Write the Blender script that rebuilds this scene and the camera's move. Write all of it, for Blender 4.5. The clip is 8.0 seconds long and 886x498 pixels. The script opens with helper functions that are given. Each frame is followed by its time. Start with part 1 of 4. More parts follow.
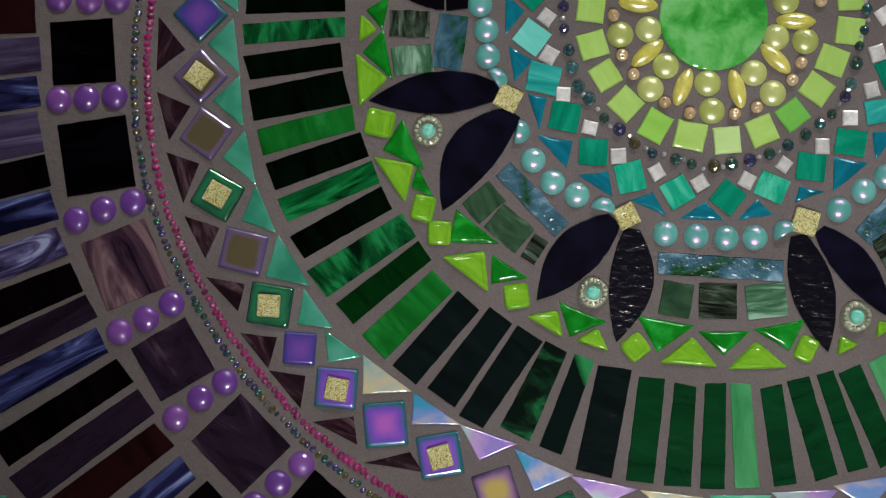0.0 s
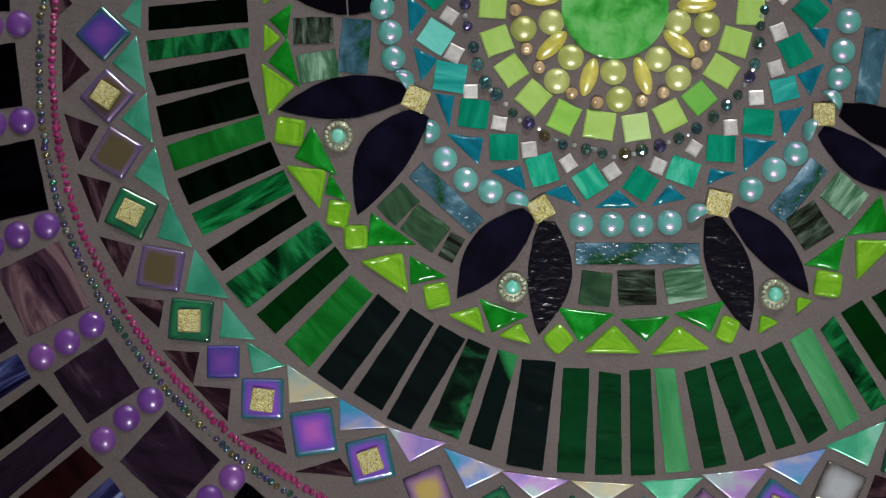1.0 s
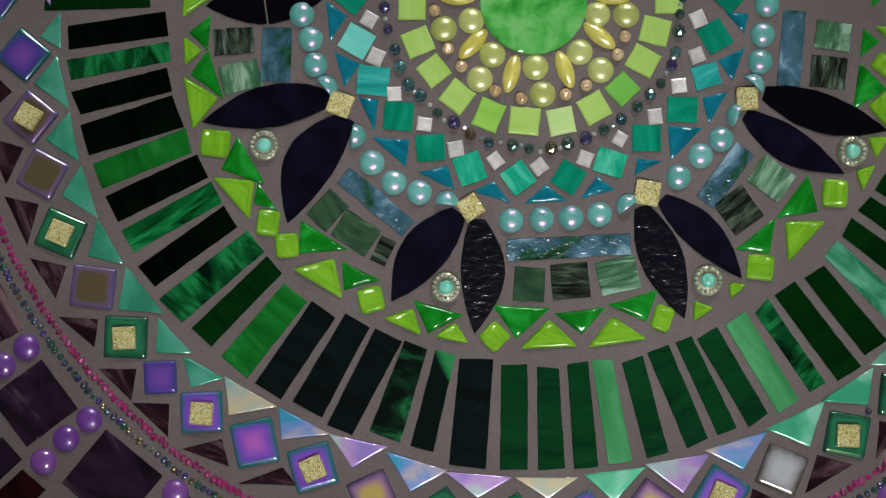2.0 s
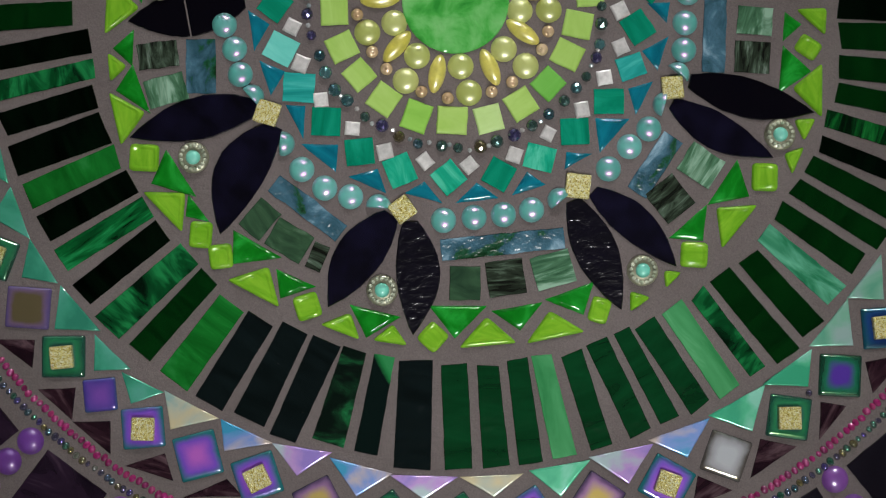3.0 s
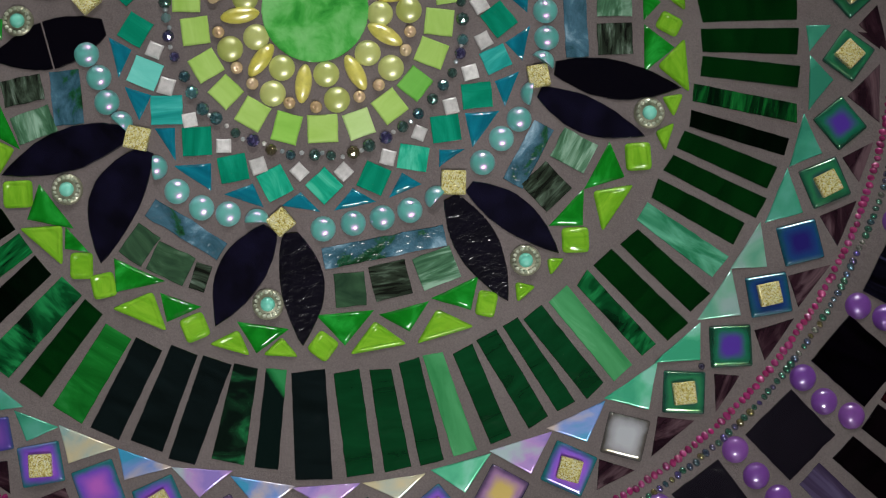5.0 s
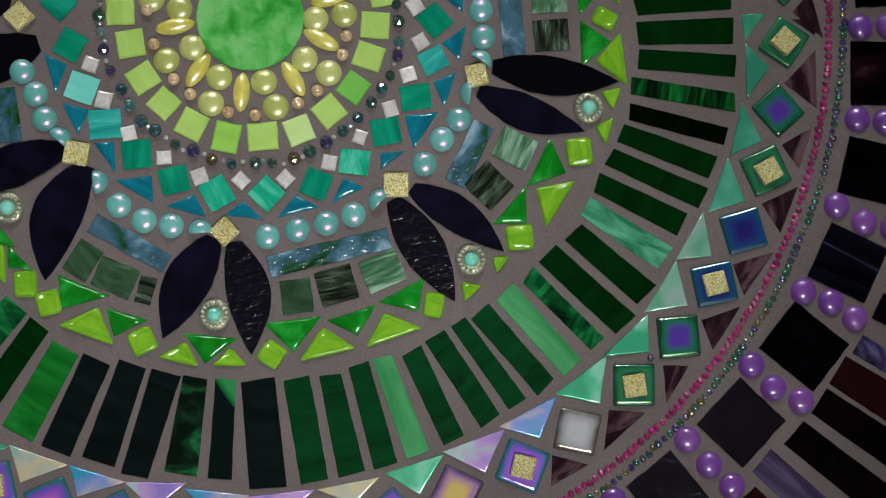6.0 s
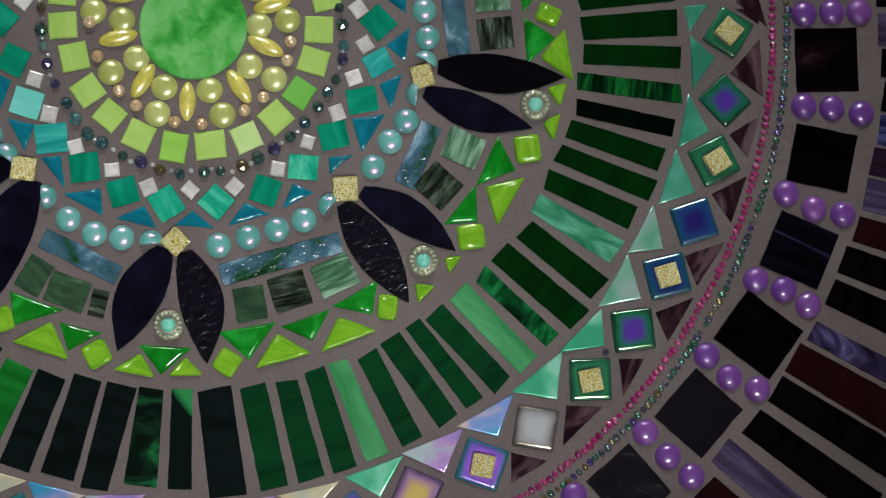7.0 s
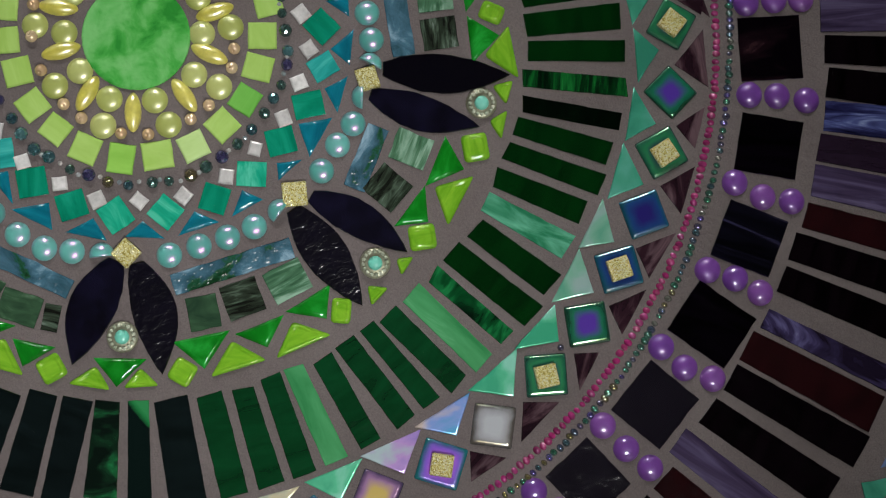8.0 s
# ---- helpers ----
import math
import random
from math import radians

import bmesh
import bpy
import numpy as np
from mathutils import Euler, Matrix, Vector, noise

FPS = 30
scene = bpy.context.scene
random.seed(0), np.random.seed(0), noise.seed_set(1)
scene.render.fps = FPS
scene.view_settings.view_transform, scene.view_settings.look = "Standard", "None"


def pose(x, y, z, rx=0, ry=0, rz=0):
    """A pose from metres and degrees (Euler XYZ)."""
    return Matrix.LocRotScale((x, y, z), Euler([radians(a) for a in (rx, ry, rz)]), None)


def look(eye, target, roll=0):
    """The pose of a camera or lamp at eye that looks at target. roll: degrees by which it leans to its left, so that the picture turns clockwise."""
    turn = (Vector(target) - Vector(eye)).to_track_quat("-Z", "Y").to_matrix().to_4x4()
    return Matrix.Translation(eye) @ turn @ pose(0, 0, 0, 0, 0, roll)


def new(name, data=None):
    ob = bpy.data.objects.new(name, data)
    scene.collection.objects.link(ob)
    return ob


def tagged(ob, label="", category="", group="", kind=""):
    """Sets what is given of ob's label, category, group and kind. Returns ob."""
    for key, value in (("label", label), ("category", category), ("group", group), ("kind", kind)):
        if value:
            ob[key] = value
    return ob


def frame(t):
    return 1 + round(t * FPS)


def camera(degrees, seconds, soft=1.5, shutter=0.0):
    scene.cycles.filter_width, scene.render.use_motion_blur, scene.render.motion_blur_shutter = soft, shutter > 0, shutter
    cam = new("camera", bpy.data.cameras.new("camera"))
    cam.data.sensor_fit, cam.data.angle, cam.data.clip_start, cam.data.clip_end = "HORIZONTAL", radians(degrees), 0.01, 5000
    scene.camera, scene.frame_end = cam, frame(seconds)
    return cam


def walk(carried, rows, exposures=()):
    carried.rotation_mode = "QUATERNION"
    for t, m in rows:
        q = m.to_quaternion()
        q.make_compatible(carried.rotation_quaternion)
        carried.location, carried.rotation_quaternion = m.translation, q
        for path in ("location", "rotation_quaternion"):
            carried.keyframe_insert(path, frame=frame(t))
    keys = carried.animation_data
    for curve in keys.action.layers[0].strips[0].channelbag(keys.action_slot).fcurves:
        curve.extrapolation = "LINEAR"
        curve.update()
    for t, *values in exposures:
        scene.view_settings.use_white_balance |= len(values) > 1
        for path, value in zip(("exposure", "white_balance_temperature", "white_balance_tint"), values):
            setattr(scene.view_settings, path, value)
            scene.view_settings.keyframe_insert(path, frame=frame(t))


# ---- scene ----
# camera: a slow slide over a round mosaic table top, turning as it goes
cam = camera(34.0, 8.0, soft=1.15)
ROWS = [
    (0.0, -0.06421, -0.12115, 0.55598, 1.210, 1.730, 12.276),
    (0.5, -0.05413, -0.12107, 0.55591, 1.387, 1.172, 10.468),
    (1.0, -0.04361, -0.12062, 0.55573, 1.528, 0.651, 8.659),
    (1.5, -0.03369, -0.12025, 0.55551, 1.657, 0.329, 7.087),
    (3.0, -0.00462, -0.12324, 0.55527, 2.328, -0.463, 2.737),
    (3.5, 0.00466, -0.12371, 0.55541, 2.467, -0.723, 1.299),
    (4.0, 0.01380, -0.12430, 0.55557, 2.586, -0.904, -0.019),
    (4.5, 0.02360, -0.12511, 0.55585, 2.705, -0.920, -1.331),
    (6.0, 0.04134, -0.12558, 0.55661, 2.840, -2.201, -5.053),
    (6.5, 0.04860, -0.12455, 0.55695, 2.732, -2.345, -6.084),
    (7.0, 0.05501, -0.12357, 0.55759, 2.616, -2.623, -7.163),
    (7.5, 0.06070, -0.12254, 0.55824, 2.490, -2.947, -8.170),
    (8.0, 0.06671, -0.12146, 0.55914, 2.364, -3.281, -9.308),
]
walk(cam, [(t, pose(x, y, z, rx, ry, rz)) for t, x, y, z, rx, ry, rz in ROWS])

# ---- light ----
world = bpy.data.worlds.new("room_air")
scene.world = world
world.use_nodes = True
world.node_tree.nodes["Background"].inputs["Color"].default_value = (0.8, 0.85, 1.0, 1)
world.node_tree.nodes["Background"].inputs["Strength"].default_value = 0.02
scene.view_settings.exposure = -0.66


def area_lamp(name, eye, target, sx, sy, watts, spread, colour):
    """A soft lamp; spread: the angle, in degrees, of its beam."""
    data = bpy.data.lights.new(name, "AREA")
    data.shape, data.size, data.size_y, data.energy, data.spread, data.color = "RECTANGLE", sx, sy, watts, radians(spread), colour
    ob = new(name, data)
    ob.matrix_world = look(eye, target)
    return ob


# a bright lamp and a tube lamp, whose images show in the domed gems
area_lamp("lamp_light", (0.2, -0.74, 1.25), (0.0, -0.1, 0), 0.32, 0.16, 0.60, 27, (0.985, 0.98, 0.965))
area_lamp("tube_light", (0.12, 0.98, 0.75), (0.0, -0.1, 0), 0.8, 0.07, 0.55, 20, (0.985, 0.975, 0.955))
# broad unseen fill lamps behind them, added to soften the shadows
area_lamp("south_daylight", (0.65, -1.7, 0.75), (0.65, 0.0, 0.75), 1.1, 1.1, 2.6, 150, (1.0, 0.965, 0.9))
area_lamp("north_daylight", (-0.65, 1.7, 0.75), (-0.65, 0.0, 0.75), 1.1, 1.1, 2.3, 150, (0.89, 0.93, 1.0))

# ---- materials ----
def tone(hexa, gain=1.0):
    """A base colour from a paint chart's hex code."""
    v = [int(hexa[i:i + 2], 16) / 255 for i in (0, 2, 4)]
    return tuple(min(0.9, gain * (c / 12.92 if c < 0.04045 else ((c + 0.055) / 1.055) ** 2.4)) for c in v) + (1,)


class Mat:
    """A node material with a Principled shader, and short ways to add nodes to it."""

    def __init__(self, name, rough=0.3, metal=0.0, ior=1.5, coat=0.0):
        self.m = bpy.data.materials.new(name)
        self.m.use_nodes = True
        self.t = self.m.node_tree
        self.b = self.t.nodes["Principled BSDF"]
        self.b.inputs["Thin Film IOR"].default_value = 1.4
        for key, v in (("Roughness", rough), ("Metallic", metal), ("IOR", ior), ("Coat Weight", coat), ("Coat Roughness", 0.015), ("Coat IOR", 1.75)):
            self.b.inputs[key].default_value = v

    def n(self, kind, **kw):
        node = self.t.nodes.new(kind)
        for k, v in kw.items():
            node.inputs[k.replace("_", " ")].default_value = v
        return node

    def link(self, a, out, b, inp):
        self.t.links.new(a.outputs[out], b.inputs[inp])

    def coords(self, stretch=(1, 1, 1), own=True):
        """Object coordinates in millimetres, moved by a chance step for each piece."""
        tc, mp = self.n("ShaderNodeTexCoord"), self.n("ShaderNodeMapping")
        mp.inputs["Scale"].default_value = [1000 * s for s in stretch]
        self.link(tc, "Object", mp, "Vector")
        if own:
            oi, mul = self.n("ShaderNodeObjectInfo"), self.n("ShaderNodeMath")
            mul.operation = "MULTIPLY"
            mul.inputs[1].default_value = 317.0
            self.link(oi, "Random", mul, 0)
            self.link(mul, "Value", mp, "Location")
        return mp

    def noise(self, at, scale, detail=3, distort=0.0, rough=0.55):
        nz = self.n("ShaderNodeTexNoise", Scale=scale, Detail=detail, Distortion=distort, Roughness=rough)
        self.link(at, "Vector", nz, "Vector")
        return nz

    def ramp(self, src, out, stops, constant=False):
        r = self.n("ShaderNodeValToRGB")
        if constant:
            r.color_ramp.interpolation = "CONSTANT"
        e = r.color_ramp.elements
        while len(e) < len(stops):
            e.new(0.5)
        for k, (p, c) in zip(e, stops):
            k.position, k.color = p, c
        self.link(src, out, r, "Fac")
        return r

    def colour(self, node, out="Color"):
        self.link(node, out, self.b, "Base Color")

    def bump(self, src, out, dist, strength=1.0):
        b = self.n("ShaderNodeBump", Strength=strength, Distance=dist)
        self.link(src, out, b, "Height")
        self.link(b, "Normal", self.b, "Normal")
        return b


def streaked(name, stops, stretch=(0.25, 1.0, 1.0), scale=0.12, distort=1.2, rough=0.09, wave=0.00012, detail=4, ior=1.5, grain=0.11):
    """Hand-rolled sheet glass: swirls of two or more colours, and a surface that is not quite flat."""
    m = Mat(name, rough, 0, ior)
    at = m.coords(stretch)
    body = m.ramp(m.noise(at, scale, detail, distort), "Fac", stops)
    flat = m.coords((1, 1, 1))
    dust = m.ramp(m.noise(flat, 0.8, 3), "Fac", [(0.74, (0, 0, 0, 1)), (0.84, (0.35, 0.35, 0.35, 1))])
    mix = m.n("ShaderNodeMix")
    mix.data_type = "RGBA"
    m.link(dust, "Color", mix, "Factor")
    m.link(body, "Color", mix, 6)
    mix.inputs[7].default_value = tone("8a8582")
    m.colour(mix, 2)
    m.bump(m.noise(flat, grain, 2), "Fac", wave * 6)
    return m.m


def spotted(name, hexes, rough=0.12, coat=0.5, cloud=0.1, gain=1.0, metal=0.0, bump=0.00005, film=0.0, ior=1.5, tint=None, shine=0.015):
    """One colour for each piece, chosen by chance from a few, with a faint cloud in it."""
    m = Mat(name, rough, metal, ior, coat)
    m.b.inputs["Coat Roughness"].default_value = shine
    if tint:
        m.b.inputs["Specular Tint"].default_value = tone(tint)
    m.b.inputs["Thin Film Thickness"].default_value = film
    oi = m.n("ShaderNodeObjectInfo")
    k = len(hexes)
    pick = m.ramp(oi, "Random", [(i / k, tone(h, gain)) for i, h in enumerate(hexes)], True)
    nz = m.noise(m.coords(), 0.35, 3)
    hsv, mr = m.n("ShaderNodeHueSaturation"), m.n("ShaderNodeMapRange")
    mr.inputs["To Min"].default_value, mr.inputs["To Max"].default_value = 1 - 3 * cloud, 1 + 3 * cloud
    m.link(nz, "Fac", mr, "Value")
    m.link(mr, "Result", hsv, "Value")
    m.link(pick, "Color", hsv, "Color")
    m.colour(hsv)
    m.bump(nz, "Fac", bump)
    return m.m


def iridescent(name, middle, ring, rim, half, metal=0.3, core=0.5):
    """Fired lustre: one hue over the flat, another towards the rounded rim. The bevel's iridescent sheen is put into
    the base colour.
    """
    m = Mat(name, 0.2, metal, 1.6, 1.0)
    m.b.inputs["Coat Roughness"].default_value = 0.07
    tc, sep = m.n("ShaderNodeTexCoord"), m.n("ShaderNodeSeparateXYZ")
    m.link(tc, "Object", sep, "Vector")
    ab = []
    for axis in "XY":
        a = m.n("ShaderNodeMath")
        a.operation = "ABSOLUTE"
        m.link(sep, axis, a, 0)
        ab.append(a)
    big, add = m.n("ShaderNodeMath"), m.n("ShaderNodeMath")
    big.operation, add.operation = "SMOOTH_MAX", "MULTIPLY_ADD"
    big.inputs[2].default_value = 0.004
    m.link(ab[0], 0, big, 0)
    m.link(ab[1], 0, big, 1)
    nz = m.noise(m.coords(), 0.12, 4)
    add.inputs[1].default_value = 0.0034
    m.link(nz, "Fac", add, 0)
    m.link(big, 0, add, 2)
    mr = m.n("ShaderNodeMapRange")
    mr.inputs["From Max"].default_value = half + 0.0017
    m.link(add, 0, mr, "Value")
    m.colour(m.ramp(mr, "Result", [(core, tone(middle)), (max(0.76, core + 0.14), tone(ring)), (0.98, tone(rim))]))
    m.b.inputs["Thin Film Thickness"].default_value = 420.0
    m.bump(m.noise(m.coords(), 0.5, 2), "Fac", 0.00006)
    return m.m


def lustre(name, a, b, c):
    """Opal lustre on a flat three-cornered piece, drifting from one hue to the next."""
    m = Mat(name, 0.22, 0.25, 1.6, 0.6)
    m.colour(m.ramp(m.noise(m.coords(), 0.06, 4, 0.35, 0.45), "Fac", [(0.39, tone(a)), (0.5, tone(b)), (0.61, tone(c))]))
    m.bump(m.noise(m.coords(), 0.4, 2), "Fac", 0.00008)
    return m.m


def make_grout():
    m = Mat("grey_grout", 0.85)
    at = m.coords((1, 1, 1), own=False)
    big, fine = m.noise(at, 0.02, 4), m.noise(at, 1.6, 5, 0, 0.7)
    r = m.ramp(big, "Fac", [(0.3, tone("5e5554")), (0.7, tone("6b6261"))])
    mix = m.n("ShaderNodeMix")
    mix.data_type, mix.blend_type = "RGBA", "OVERLAY"
    mix.inputs["Factor"].default_value = 0.5
    m.link(r, "Color", mix, 6)
    m.link(fine, "Fac", mix, 7)
    m.colour(mix, 2)
    b1 = m.bump(fine, "Fac", 0.0004, 0.8)
    b2 = m.n("ShaderNodeBump", Strength=0.8, Distance=0.0015)
    m.link(m.noise(at, 0.16, 3), "Fac", b2, "Height")
    m.link(b2, "Normal", b1, "Normal")
    return m.m


def make_glitter(name, light, dark):
    m = Mat(name, 0.25, 0.28, 1.5, 0.4)
    vo = m.n("ShaderNodeTexVoronoi", Scale=2.5)
    m.link(m.coords(), "Vector", vo, "Vector")
    m.colour(m.ramp(vo, "Color", [(0.15, tone(dark)), (0.5, tone(light)), (0.85, tone("fff6d0"))]))
    m.bump(vo, "Distance", 0.0005, 0.9)
    return m.m


def make_wrinkled(name, hexa, depth, scale, rough=0.16, stretch=(1, 1, 1)):
    m = Mat(name, rough, 0, 1.55)
    at = m.coords(stretch)
    m.colour(m.ramp(m.noise(at, 0.1, 3), "Fac", [(0.3, tone("07060d")), (0.8, tone(hexa))]))
    m.bump(m.noise(at, scale, 3, 0.6), "Fac", depth)
    return m.m


GLASS = {
    "D": streaked("black_green_glass", [(0.3, tone("010201")), (0.75, tone("030f06"))]),
    "E": streaked("deep_green_glass", [(0.3, tone("021d07")), (0.75, tone("052e0d"))]),
    "F": streaked("bottle_green_glass", [(0.3, tone("082d16")), (0.75, tone("0d4022"))]),
    "B": streaked("blue_black_glass", [(0.3, tone("090f0f")), (0.75, tone("10191a"))]),
    "G": streaked("leaf_green_glass", [(0.3, tone("0b4a15")), (0.6, tone("176a26")), (0.8, tone("2d8040"))]),
    "L": streaked("pale_green_glass", [(0.3, tone("2f7a47")), (0.6, tone("4a9560")), (0.8, tone("6fb184"))], (1.0, 0.2, 1)),
    "P": streaked("misty_green_glass", [(0.3, tone("155236")), (0.5, tone("2d7856")), (0.7, tone("5fa98a"))], (0.9, 0.25, 1)),
    "S": streaked("wispy_green_glass", [(0.32, tone("052812")), (0.48, tone("0e5c2c")), (0.58, tone("1c7d45")), (0.7, tone("5fae7d"))], (1.0, 0.18, 1), 0.16),
    "M": streaked("marbled_green_glass", [(0.36, tone("04150b")), (0.48, tone("0b4522")), (0.58, tone("1f7a43")), (0.68, tone("0a3a1c"))], (0.3, 0.8, 1), 0.1, 0.9),
    "K": streaked("black_purple_glass", [(0.3, tone("010101")), (0.8, tone("0d060b"))]),
    "R": streaked("maroon_black_glass", [(0.3, tone("150709")), (0.6, tone("260d10")), (0.8, tone("11070a"))]),
    "W": streaked("aubergine_glass", [(0.3, tone("160e18")), (0.55, tone("251a28")), (0.8, tone("1a101d"))], (1, 0.15, 1)),
    "V": streaked("lavender_glass", [(0.3, tone("2a2136")), (0.5, tone("423852")), (0.68, tone("5f5674"))], (1.0, 0.1, 1), 0.14),
    "U": streaked("blue_violet_glass", [(0.34, tone("0e0d24")), (0.5, tone("25264c")), (0.62, tone("4a5282")), (0.74, tone("8e9cc4"))], (1.0, 0.12, 1), 0.13, 1.8),
    "X": streaked("smoky_violet_glass", [(0.36, tone("1c1526")), (0.5, tone("373050")), (0.6, tone("5d5880")), (0.7, tone("99a0c0"))], (0.8, 0.2, 1), 0.1, 3.0),
    "k": streaked("near_black_glass", [(0.35, tone("010101")), (0.7, tone("060309")), (0.85, tone("1d0e16"))], (1, 0.2, 1)),
    "n": streaked("dusky_pink_glass", [(0.34, tone("1a1020")), (0.48, tone("4a3340")), (0.6, tone("7d6468")), (0.75, tone("3a2740"))], (0.25, 0.9, 1), 0.07, 1.5),
    "q": streaked("pink_edged_black_glass", [(0.5, tone("040205")), (0.62, tone("180c12")), (0.76, tone("5a3c40"))], (1, 0.2, 1), 0.07),
    "w": streaked("dark_plum_glass", [(0.3, tone("150e18")), (0.55, tone("2a1d2c")), (0.74, tone("5c4a58"))], (0.3, 0.8, 1), 0.07, 1.6),
    "d": streaked("ink_glass", [(0.3, tone("110e15")), (0.8, tone("1d1a22"))], (0.5, 0.8, 1), 0.07),
    "u": streaked("navy_streak_glass", [(0.36, tone("030306")), (0.56, tone("0b0a14")), (0.68, tone("2c2a42"))], (1, 0.08, 1), 0.16),
    # palest streaks put the whitish reflected haze on the plum pieces into colour
    "x": streaked("plum_haze_glass", [(0.35, tone("180d14")), (0.52, tone("2c1a22")), (0.68, tone("5e4a50"))], (0.3, 0.9, 1), 0.11, 1.6),
    "g": streaked("smoke_green_glass", [(0.34, tone("141713")), (0.5, tone("2a3329")), (0.62, tone("4c5c4e")), (0.74, tone("85908a"))], (0.2, 0.9, 1), 0.2, 2.0),
    "m": streaked("moss_green_glass", [(0.34, tone("23392a")), (0.55, tone("35513a")), (0.75, tone("56715a"))], (0.3, 0.7, 1), 0.14, 1.8),
    "l": streaked("mint_green_glass", [(0.34, tone("2c4f37")), (0.5, tone("4b7257")), (0.66, tone("8aac96"))], (0.2, 0.9, 1), 0.16, 2.0),
    "s": streaked("slate_blue_glass", [(0.34, tone("0c3018")), (0.40, tone("1c4c34")), (0.43, tone("294a57")), (0.56, tone("43687a")), (0.7, tone("8cabbc"))], (0.5, 0.7, 1), 0.13, 0.6, 0.24, 0.00011, 8, grain=0.4),
}


def two_part(name, base, other, ax, ay, edge, soft, swirl):
    """Glass that changes colour across a slanting line: millimetres along its own x and y, and where the change lies."""
    m = Mat(name, 0.09)
    tc, dot = m.n("ShaderNodeTexCoord"), m.n("ShaderNodeVectorMath")
    dot.operation = "DOT_PRODUCT"
    dot.inputs[1].default_value = (ax * 1000, ay * 1000, 0)
    m.link(tc, "Object", dot, 0)
    add, mr = m.n("ShaderNodeMath"), m.n("ShaderNodeMapRange")
    add.operation = "MULTIPLY_ADD"
    add.inputs[1].default_value = swirl
    m.link(m.noise(m.coords((0.3, 1, 1)), 0.2, 4, 0.8), "Fac", add, 0)
    m.link(dot, "Value", add, 2)
    mr.inputs["From Min"].default_value, mr.inputs["From Max"].default_value = edge - soft + swirl / 2, edge + soft + swirl / 2
    m.link(add, "Value", mr, "Value")
    m.colour(m.ramp(mr, "Result", [(0.0, tone(base)), (0.6, tone(other)), (1.0, tone("2f7e4a"))]))
    return m.m


GLASS["C"] = two_part("two_tone_green_glass", "0a1614", "20703c", -1.25, -1.0, 15.0, 2.5, 3.0)
GLASS["N"] = streaked("green_ended_glass", [(0.44, tone("0a1510")), (0.56, tone("12301e")), (0.66, tone("1c6238")), (0.76, tone("5a9874"))], (0.4, 0.7, 1), 0.11, 1.0)
GLASS["T"] = streaked("green_barred_glass", [(0.4, tone("031308")), (0.54, tone("083616")), (0.65, tone("146028")), (0.76, tone("2c8448"))], (0.12, 1.0, 1), 0.26, 0.6)
LIMES = {
    "a": streaked("lime_tile", [(0.3, tone("92b656", 1.1)), (0.7, tone("a4c46c", 1.1))], rough=0.14),
    "b": streaked("grass_lime_tile", [(0.3, tone("7db048", 1.1)), (0.7, tone("8cbe55", 1.1))], rough=0.14),
    "c": streaked("pale_lime_tile", [(0.3, tone("a9c67c", 1.1)), (0.7, tone("b8d290", 1.1))], rough=0.14),
    "d": streaked("apple_green_tile", [(0.3, tone("62a544", 1.1)), (0.7, tone("74b454", 1.1))], rough=0.14),
}
TEALS = {
    "b": streaked("deep_teal_tile", [(0.3, tone("066b52")), (0.5, tone("0c8164")), (0.7, tone("1b9679"))], (1, 0.2, 1), 0.12),
    "c": streaked("sea_teal_tile", [(0.3, tone("177f78")), (0.5, tone("2b9c94")), (0.7, tone("56bdb4"))], (1, 0.15, 1), 0.14),
    "d": streaked("jade_tile", [(0.3, tone("0d8264")), (0.5, tone("21a181")), (0.72, tone("58c1a4"))], (1, 0.3, 1), 0.12, 1.8),
    "e": streaked("pale_aqua_tile", [(0.3, tone("66c4b8")), (0.7, tone("7fd6ca"))], rough=0.12),
}
IRIS_MATS = {
    "p": iridescent("violet_lustre", "8656bc", "5648a4", "206a6a", 0.0080, core=0.36),
    "o": iridescent("olive_lustre", "6a6046", "7a6484", "6a5a90", 0.0080, core=0.7),
    "t": iridescent("teal_lustre", "3f4a66", "2f8a5c", "235a4a", 0.0080),
    "m": iridescent("magenta_lustre", "cc70da", "8458d4", "2a7a80", 0.0082, core=0.36),
    "y": iridescent("amber_lustre", "ccb46a", "a07aa8", "4a4060", 0.0081),
    "w": iridescent("silver_lustre", "b4b8c0", "9a9ca2", "55504c", 0.0080, 0.1),
    "v": iridescent("violet_green_lustre", "5f3cb0", "1f7a5c", "1a4a38", 0.0080, core=0.46),
    "b": iridescent("cobalt_lustre", "2c2478", "214a88", "1e5a6c", 0.0078, core=0.48),
}
LUSTRE = {
    "t": lustre("turquoise_lustre", "358c72", "45a486", "5cb09a"),
    "s": lustre("sage_lustre", "5fa98c", "7fb8a0", "9ab8b4"),
    "g": lustre("mint_lustre", "3fae84", "5cc498", "8fd8c0"),
    "b": lustre("sky_lustre", "3f9cc4", "7f9ad8", "c8b8b0"),
    "l": lustre("lilac_lustre", "9a84d0", "c09ad8", "b4c8cc"),
    "c": lustre("cream_lustre", "5fb0b8", "b8c0b0", "d0c4a0"),
}
GROUT = make_grout()
GOLD_MAT = make_glitter("gold_glitter_glass", "f2e694", "a8963e")
SILVER_MAT = spotted("silver_foil_tile", ["d0cecc", "dad8d6", "c4c2c0", "e2e0de"], 0.26, 0.8, 0.16, metal=0.1, bump=0.0002)
BLUE_MAT = streaked("petrol_blue_glass", [(0.3, tone("0b5568")), (0.7, tone("13788c"))], rough=0.08)
